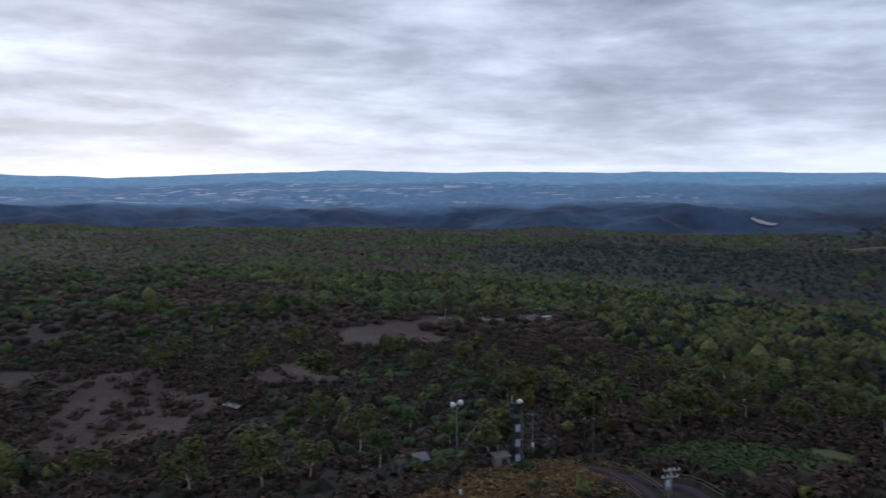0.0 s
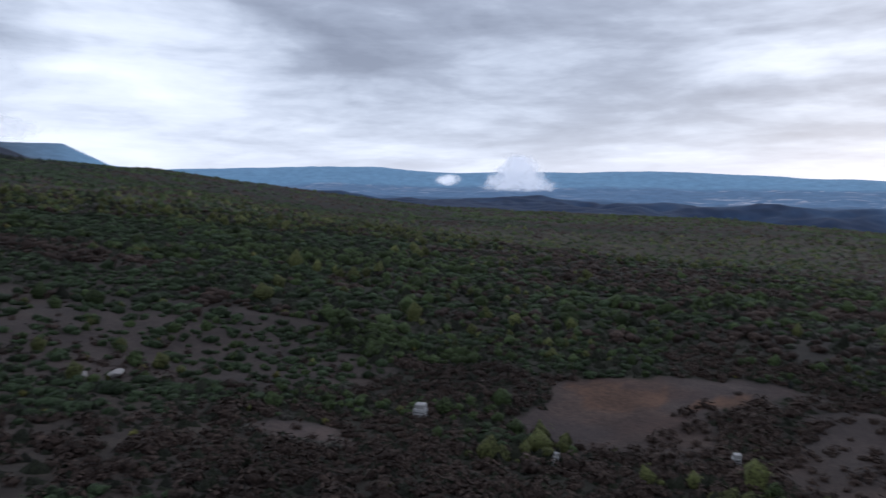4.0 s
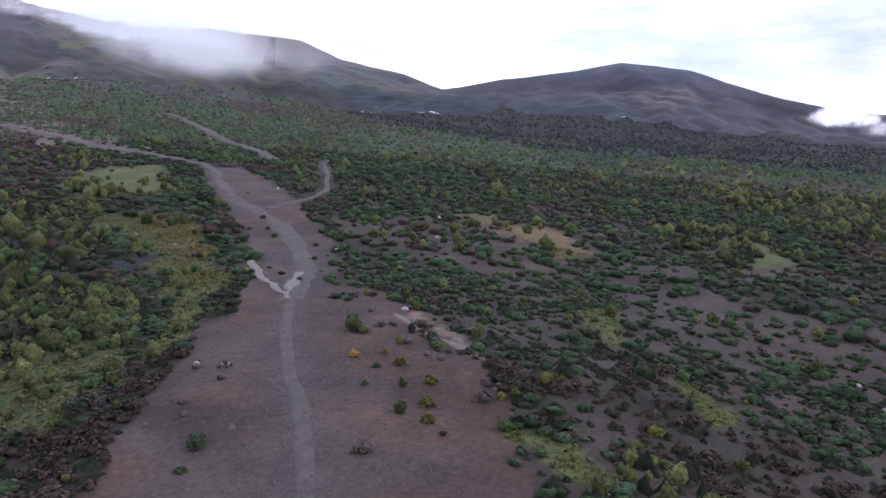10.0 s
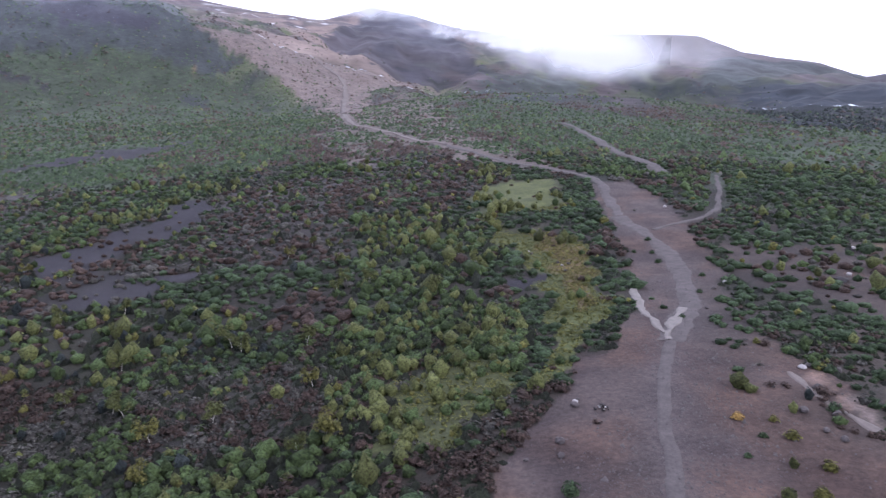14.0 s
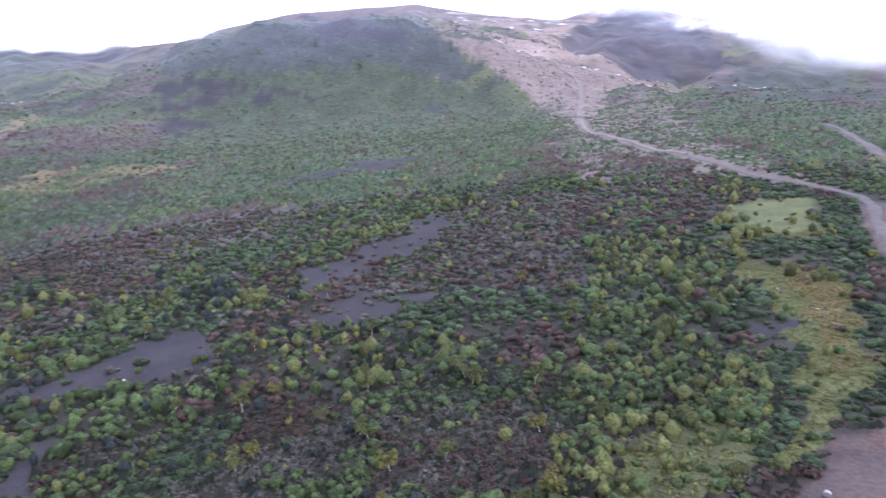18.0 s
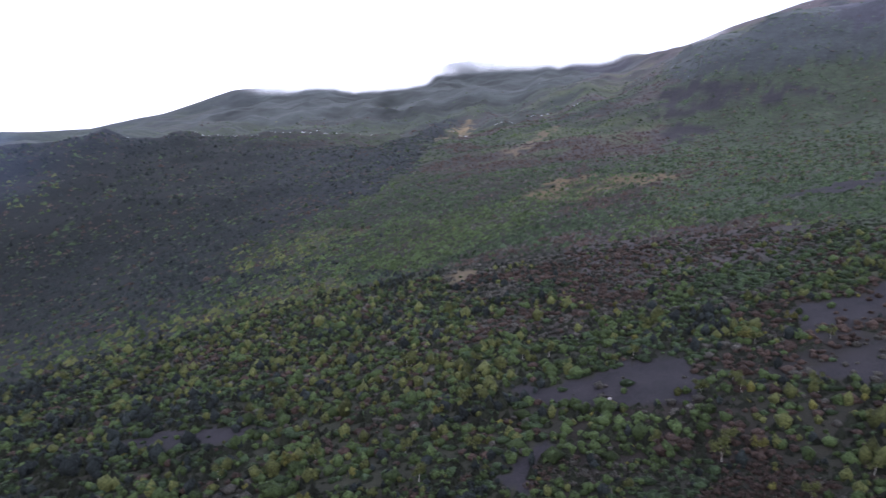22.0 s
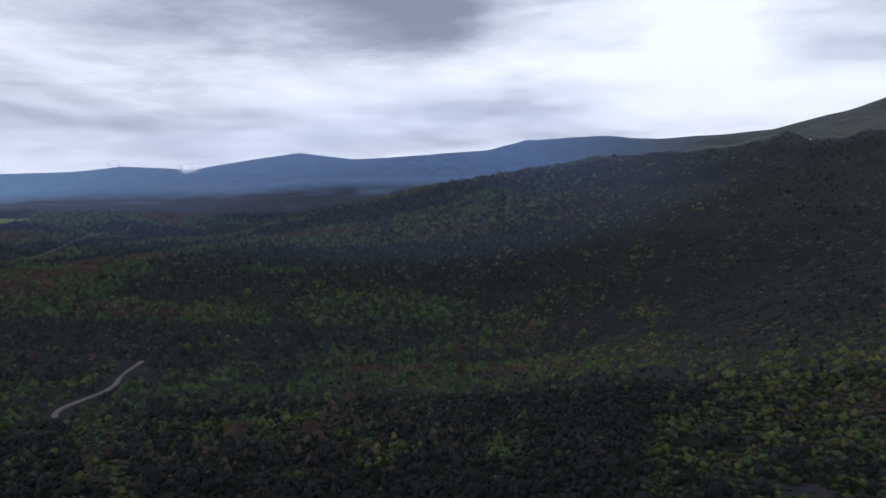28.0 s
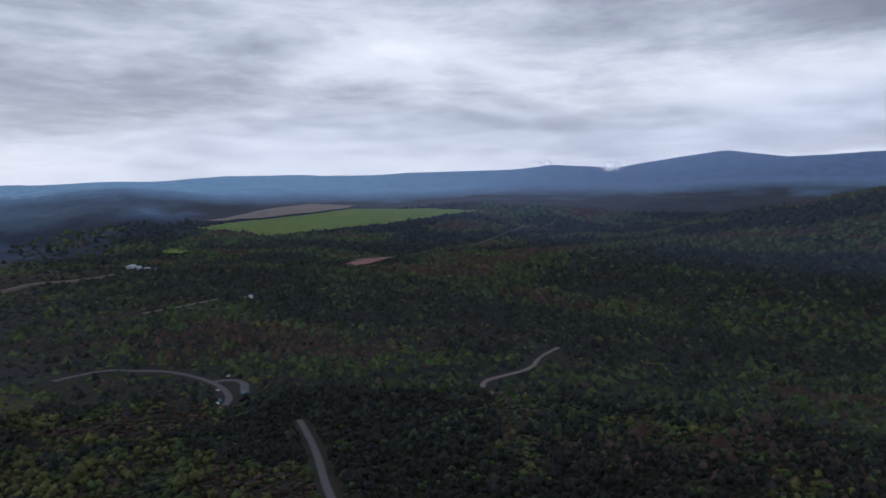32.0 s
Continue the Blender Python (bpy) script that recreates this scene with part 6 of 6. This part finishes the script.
BANK_GRASS = foliage("tan_bank_grass", (0.0825, 0.054, 0.026), (0.165, 0.108, 0.052), (0.264, 0.1728, 0.0832))
LUSH = foliage("bamboo_grass_leaves", (0.024, 0.037, 0.014), (0.048, 0.074, 0.028), (0.0768, 0.1184, 0.0448))


def grass_bank():
    rng = np.random.default_rng(31)
    heap = Heap()
    x, y = rng.uniform(-4, 23, 7000), rng.uniform(70, 90, 7000)
    ok = (np.hypot((x - 9) / 12.5, (y - 80) / 8) < 1 + 0.2 * rng.normal(size=7000)) & (line_gap(x, y, ROADS[6][0]) > 1.6)
    x, y = x[ok], y[ok]
    s = rng.uniform(0.35, 0.9, len(x))
    heap.quads(tuft_quads(rng, x, y, height(x, y), s, np.full(len(x), 0.9), 7, 1.4))
    tagged(new("grass_bank", heap.mesh("grass_bank", BANK_GRASS)), "golden withered grass on a bank", "grass", kind="stuff")
    heap = Heap()
    x, y = rng.uniform(24, 48, 3000), rng.uniform(76, 96, 3000)
    ok = np.hypot((x - 36) / 10, (y - 85) / 7.5) < 1 + 0.2 * rng.normal(size=3000)
    x, y = x[ok], y[ok]
    heap.quads(tuft_quads(rng, x, y, height(x, y), rng.uniform(0.6, 1.2, len(x)), np.full(len(x), 0.6), 6, 1.4))
    tagged(new("bamboo_grass", heap.mesh("bamboo_grass", LUSH)), "green bamboo grass in a clearing", "grass", kind="stuff")


grass_bank()

# ---------------------------------------------------------------- cars and far houses
GLASS, _nt, _b = material("dark_car_glass", 0.1)
_b.inputs["Base Color"].default_value = (0.02, 0.025, 0.03, 1)
TYRE = plain("tyre_rubber", (0.02, 0.02, 0.02), 0.9)
CHROME = plain("bright_rim", (0.5, 0.5, 0.52), 0.3, 0.8)
LAMP = plain("lamp_lens", (0.8, 0.8, 0.75), 0.2)


def car(x, y, turn, paint, label):
    c = thing("car", x, y, label, "car", turn, sink=-0.62, group="cars at the car park")
    part("body", joined(box(4.3, 1.75, 0.62, (0, 0, 0.62), bevel=0.12)), paint, c)
    cab = bmesh.new()
    bmesh.ops.create_cube(cab, size=1, matrix=pose(-0.2, 0, 1.2) @ Matrix.Diagonal((2.5, 1.6, 0.62, 1)))
    for v in cab.verts:
        if v.co.z > 1.2:
            v.co.x = -0.2 + (v.co.x + 0.2) * 0.72
            v.co.y *= 0.86
    part("cabin", cab, GLASS, c, "dark glazed cabin")
    part("roof", box(1.75, 1.36, 0.06, (-0.2, 0, 1.53), bevel=0.02), paint, c)
    for sx in (-1.35, 1.35):
        for sy in (-0.85, 0.85):
            w = part("wheel", rod((sx, sy - 0.1, 0.32), (sx, sy + 0.1, 0.32), 0.32, None, 14), TYRE, c)
            part("rim", rod((sx, sy - 0.11, 0.32), (sx, sy + 0.11, 0.32), 0.19, None, 10), CHROME, w)
    for sy in (-0.6, 0.6):
        part("headlight", box(0.08, 0.35, 0.16, (2.14, sy, 0.72)), LAMP, c)
        part("tail_light", box(0.08, 0.3, 0.16, (-2.14, sy, 0.75)), RED_EARTH, c)


BLUE_PAINT = plain("light_blue_car_paint", (0.10, 0.36, 0.62), 0.3, 0.1, 1, 0.05)
WHITE_CAR = plain("white_car_paint", (0.75, 0.75, 0.76), 0.3, 0, 1, 0.04)
for x, y, turn, paint, label in ((414, 419, 60, BLUE_PAINT, "light blue car parked at the road bend"), (406, 413, 60, WHITE_CAR, "white car parked at the road bend"),
                                 (441, 419, 20, BLUE_PAINT, "light blue car parked in the loop"), (484, 479, -30, WHITE_CAR, "white car parked by the trees"), (438, 446, 70, WHITE_CAR, "white car parked beside the road")):
    car(x, y, turn, paint, label)


def house(x, y, turn, w, d, h, label):
    b = thing("house", x, y, label, "house", turn, group="white hamlet in the valley")
    part("wall", box(w, d, h + 4, (0, 0, h / 2 - 2)), WHITE_PAINT, b)
    roof = bmesh.new()
    bmesh.ops.create_cube(roof, size=1, matrix=pose(0, 0, h + 1.1) @ Matrix.Diagonal((w * 1.06, d * 1.1, 2.2, 1)))
    for v in roof.verts:
        if v.co.z > h + 1.1:
            v.co.y *= 0.05
    part("roof", roof, BLUE_GREY, b)
    n = max(3, int(w / 5))
    for k in range(n):
        for z in np.arange(1.6, h - 1, 3):
            wd = part("window", box(1.8, 0.2, 1.4, (-w / 2 + (k + 0.5) * w / n, -d / 2 - 0.05, z)), DARK_STEEL, b)
            part("sill", box(2.0, 0.3, 0.15, (-w / 2 + (k + 0.5) * w / n, -d / 2 - 0.1, z - 0.8)), CONCRETE, wd)
    part("door", box(1.6, 0.25, 2.4, (w * 0.08, -d / 2 - 0.05, 1.2)), TIMBER, b)


for x, y, turn, w, d, h in ((1137, 1440, 35, 34, 16, 11), (1160, 1446, 35, 26, 14, 8), (1190, 1452, 30, 22, 12, 6), (1230, 1470, 25, 16, 10, 5), (1310, 1510, 25, 40, 8, 4), (1577, 2424, 30, 40, 14, 7), (872, 818, 20, 14, 9, 5)):
    house(x, y, turn, w, d, h, "white house with a grey roof in the valley")

# ---------------------------------------------------------------- low clouds on the mountains
def cloud_material(name, thick, size, seed, patchy=1.5, tone=(0.93, 0.94, 0.97)):
    """Droplets in air: mostly clear, white where dense, lit by the sky above and brightened by added emission."""
    m = bpy.data.materials.new(name)
    m.use_nodes = True
    nt = m.node_tree
    nt.nodes.clear()
    out = nt.nodes.new("ShaderNodeOutputMaterial")
    uv = nt.nodes.new("ShaderNodeVertexColor")
    uv.layer_name = "wisp"
    pos = place(nt)
    shift = node(nt, "ShaderNodeVectorMath", i0=pos, i1=(seed * 913.0, seed * 377.0, 0.0)).outputs[0]
    n = node(nt, "ShaderNodeTexNoise", Vector=shift, Scale=1.0 / size, Detail=5.0, Roughness=0.5, Distortion=0.3).outputs[0]
    edge = maths(nt, "ADD", uv.outputs[0], maths(nt, "MULTIPLY", maths(nt, "SUBTRACT", n, 0.5), patchy))
    soft = nt.nodes.new("ShaderNodeMapRange")
    soft.interpolation_type = "SMOOTHSTEP"
    nt.links.new(edge, soft.inputs[0])
    soft.inputs[1].default_value, soft.inputs[2].default_value, soft.inputs[4].default_value = 0.12, 1.0, thick
    clip = maths(nt, "MULTIPLY", soft.outputs[0], maths(nt, "MULTIPLY", uv.outputs[0], 3.0, True), True)
    front = node(nt, "ShaderNodeBsdfDiffuse", Color=(*tone, 1))
    back = node(nt, "ShaderNodeBsdfTranslucent", Color=(*tone, 1))
    half = node(nt, "ShaderNodeMixShader", i0=0.5)
    nt.links.new(front.outputs[0], half.inputs[1])
    nt.links.new(back.outputs[0], half.inputs[2])
    added_glow = node(nt, "ShaderNodeEmission", Color=(*tone, 1), Strength=0.32)
    white = nt.nodes.new("ShaderNodeAddShader")
    nt.links.new(half.outputs[0], white.inputs[0])
    nt.links.new(added_glow.outputs[0], white.inputs[1])
    clear = nt.nodes.new("ShaderNodeBsdfTransparent")
    mix = node(nt, "ShaderNodeMixShader", i0=clip)
    nt.links.new(clear.outputs[0], mix.inputs[1])
    nt.links.new(white.outputs[0], mix.inputs[2])
    nt.links.new(mix.outputs[0], out.inputs[0])
    return m


def cloud(bearing, elev, r, wide, tall, thick, label, seed, layers=3, depth=160, eye=30, size=None, patchy=1.5, fade=40, cone=False, full=1.0, tone=(0.93, 0.94, 0.97)):
    """A bank of mist: several bulging veils, one behind another."""
    mat = cloud_material("mist", thick, size or tall * 0.7, seed, patchy, tone)
    top = tagged(new("cloud"), label, "cloud", group="clouds on the mountains")
    cx, cy, cz = -r * math.sin(radians(bearing)), r * math.cos(radians(bearing)), eye + r * math.tan(radians(elev))
    top.matrix_basis = pose(cx, cy, cz, 0, 0, bearing)
    for k in range(layers):
        n, m = 28, 16
        u, v = np.meshgrid(np.linspace(-1, 1, n), np.linspace(-1, 1, m), indexing="ij")
        f = 1 - 0.12 * abs(k - (layers - 1) / 2)
        y = (k - (layers - 1) / 2) * depth / layers - 0.25 * depth * (1 - u**2 - v**2)
        co = np.stack([u * wide / 2 * f, y, v * tall / 2 * f], -1).reshape(-1, 3)
        idx = np.arange(n * m).reshape(n, m)
        q = np.stack([idx[:-1, :-1], idx[1:, :-1], idx[1:, 1:], idx[:-1, 1:]], -1).reshape(-1, 4)
        me = mesh_from("veil", co, q)
        col = me.color_attributes.new("wisp", "FLOAT_COLOR", "POINT")
        d = np.clip(full * (1 - np.sqrt(u**2 + v**2)), 0, 1)
        if cone:
            d = np.clip(1.5 * (1 - np.abs(u) / (0.16 + 0.42 * (1 - v))), 0, 1) * np.clip((1 - v) * 4, 0, 1) * np.clip((1 + v) * 4, 0, 1)
        wx, wy = cx + co[:, 0] * math.cos(radians(bearing)) - co[:, 1] * math.sin(radians(bearing)), cy + co[:, 0] * math.sin(radians(bearing)) + co[:, 1] * math.cos(radians(bearing))
        d = d.ravel() * np.clip((cz + co[:, 2] - height(wx, wy)) / fade, 0, 1) ** 1.5
        rgba = np.ones((len(d), 4), np.float32)
        rgba[:, :3] = d[:, None]
        col.data.foreach_set("color", rgba.ravel())
        me.materials.append(mat)
        me.polygons.foreach_set("use_smooth", np.ones(len(q), bool))
        ob = new("veil", me)
        ob.parent = top


cloud(145.0, 8.3, 2600, 1250, 400, 0.55, "white mist hanging before the volcano's shoulder", 1, 2, patchy=1.3, size=260, full=1.3, fade=150, tone=(0.46, 0.47, 0.50))
cloud(151, 9.9, 3500, 1500, 330, 0.75, "thin mist along the volcano's rim", 2, 1, patchy=1.4, full=1.5, tone=(0.46, 0.47, 0.50))
cloud(164, 13.0, 4000, 1700, 330, 0.6, "thin mist over the volcano's summit", 3, 1, patchy=1.4, full=1.5, tone=(0.46, 0.47, 0.50))
cloud(204, 10.2, 3900, 1900, 480, 0.85, "grey cloud capping the far ridge", 5, 2, eye=50, patchy=0.8, full=1.5, size=240, tone=(0.86, 0.87, 0.92))
cloud(221, 8.0, 3950, 1800, 440, 0.9, "grey cloud lying along the ridge", 6, 2, eye=55, patchy=0.8, full=1.5, size=240, tone=(0.86, 0.87, 0.92))
cloud(51.9, 0.3, 3900, 640, 240, 0.62, "white cumulus cloud rising from the plain", 7, 3, eye=6, size=55, patchy=1.9, cone=True, tone=(0.72, 0.74, 0.79))
cloud(57.5, -0.2, 3950, 190, 90, 0.7, "small white cloud over the plain", 8, 2, eye=6, size=50, full=1.4)
cloud(91, 3.2, 4000, 760, 170, 0.5, "white cloud drifting round the mountain's foot", 9, 2, eye=10, full=1.2, patchy=2.2, size=110)
cloud(96.5, 4.0, 4050, 460, 150, 0.55, "white cloud below a jagged peak", 10, 2, eye=10, full=1.2, patchy=2.2, size=110)
cloud(121, 8.6, 4200, 900, 110, 0.4, "thin cloud behind the dark peak", 11, 2, eye=15, tone=(0.86, 0.87, 0.92))
cloud(284.5, 0.45, 4100, 200, 75, 0.7, "white fog patch before blue hills", 12, 2, eye=74, size=40)
cloud(289.5, 0.75, 4150, 120, 45, 0.6, "small fog patch before blue hills", 13, 2, eye=74, size=30)
# haze put in as tinted, faintly glowing sheets that pale the slopes behind
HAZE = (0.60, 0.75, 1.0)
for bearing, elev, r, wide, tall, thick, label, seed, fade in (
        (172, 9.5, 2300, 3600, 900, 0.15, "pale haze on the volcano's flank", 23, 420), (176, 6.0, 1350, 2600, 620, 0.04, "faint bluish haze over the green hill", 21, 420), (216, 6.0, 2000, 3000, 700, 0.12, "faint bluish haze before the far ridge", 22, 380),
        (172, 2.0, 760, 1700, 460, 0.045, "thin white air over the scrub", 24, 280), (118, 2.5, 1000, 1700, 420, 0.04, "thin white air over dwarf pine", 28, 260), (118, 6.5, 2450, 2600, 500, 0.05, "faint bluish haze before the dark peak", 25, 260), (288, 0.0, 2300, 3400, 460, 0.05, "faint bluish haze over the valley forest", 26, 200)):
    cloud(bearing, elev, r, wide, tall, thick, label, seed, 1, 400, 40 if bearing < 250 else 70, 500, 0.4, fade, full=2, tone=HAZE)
# distance blue put in as more glowing sheets, tinted deeper
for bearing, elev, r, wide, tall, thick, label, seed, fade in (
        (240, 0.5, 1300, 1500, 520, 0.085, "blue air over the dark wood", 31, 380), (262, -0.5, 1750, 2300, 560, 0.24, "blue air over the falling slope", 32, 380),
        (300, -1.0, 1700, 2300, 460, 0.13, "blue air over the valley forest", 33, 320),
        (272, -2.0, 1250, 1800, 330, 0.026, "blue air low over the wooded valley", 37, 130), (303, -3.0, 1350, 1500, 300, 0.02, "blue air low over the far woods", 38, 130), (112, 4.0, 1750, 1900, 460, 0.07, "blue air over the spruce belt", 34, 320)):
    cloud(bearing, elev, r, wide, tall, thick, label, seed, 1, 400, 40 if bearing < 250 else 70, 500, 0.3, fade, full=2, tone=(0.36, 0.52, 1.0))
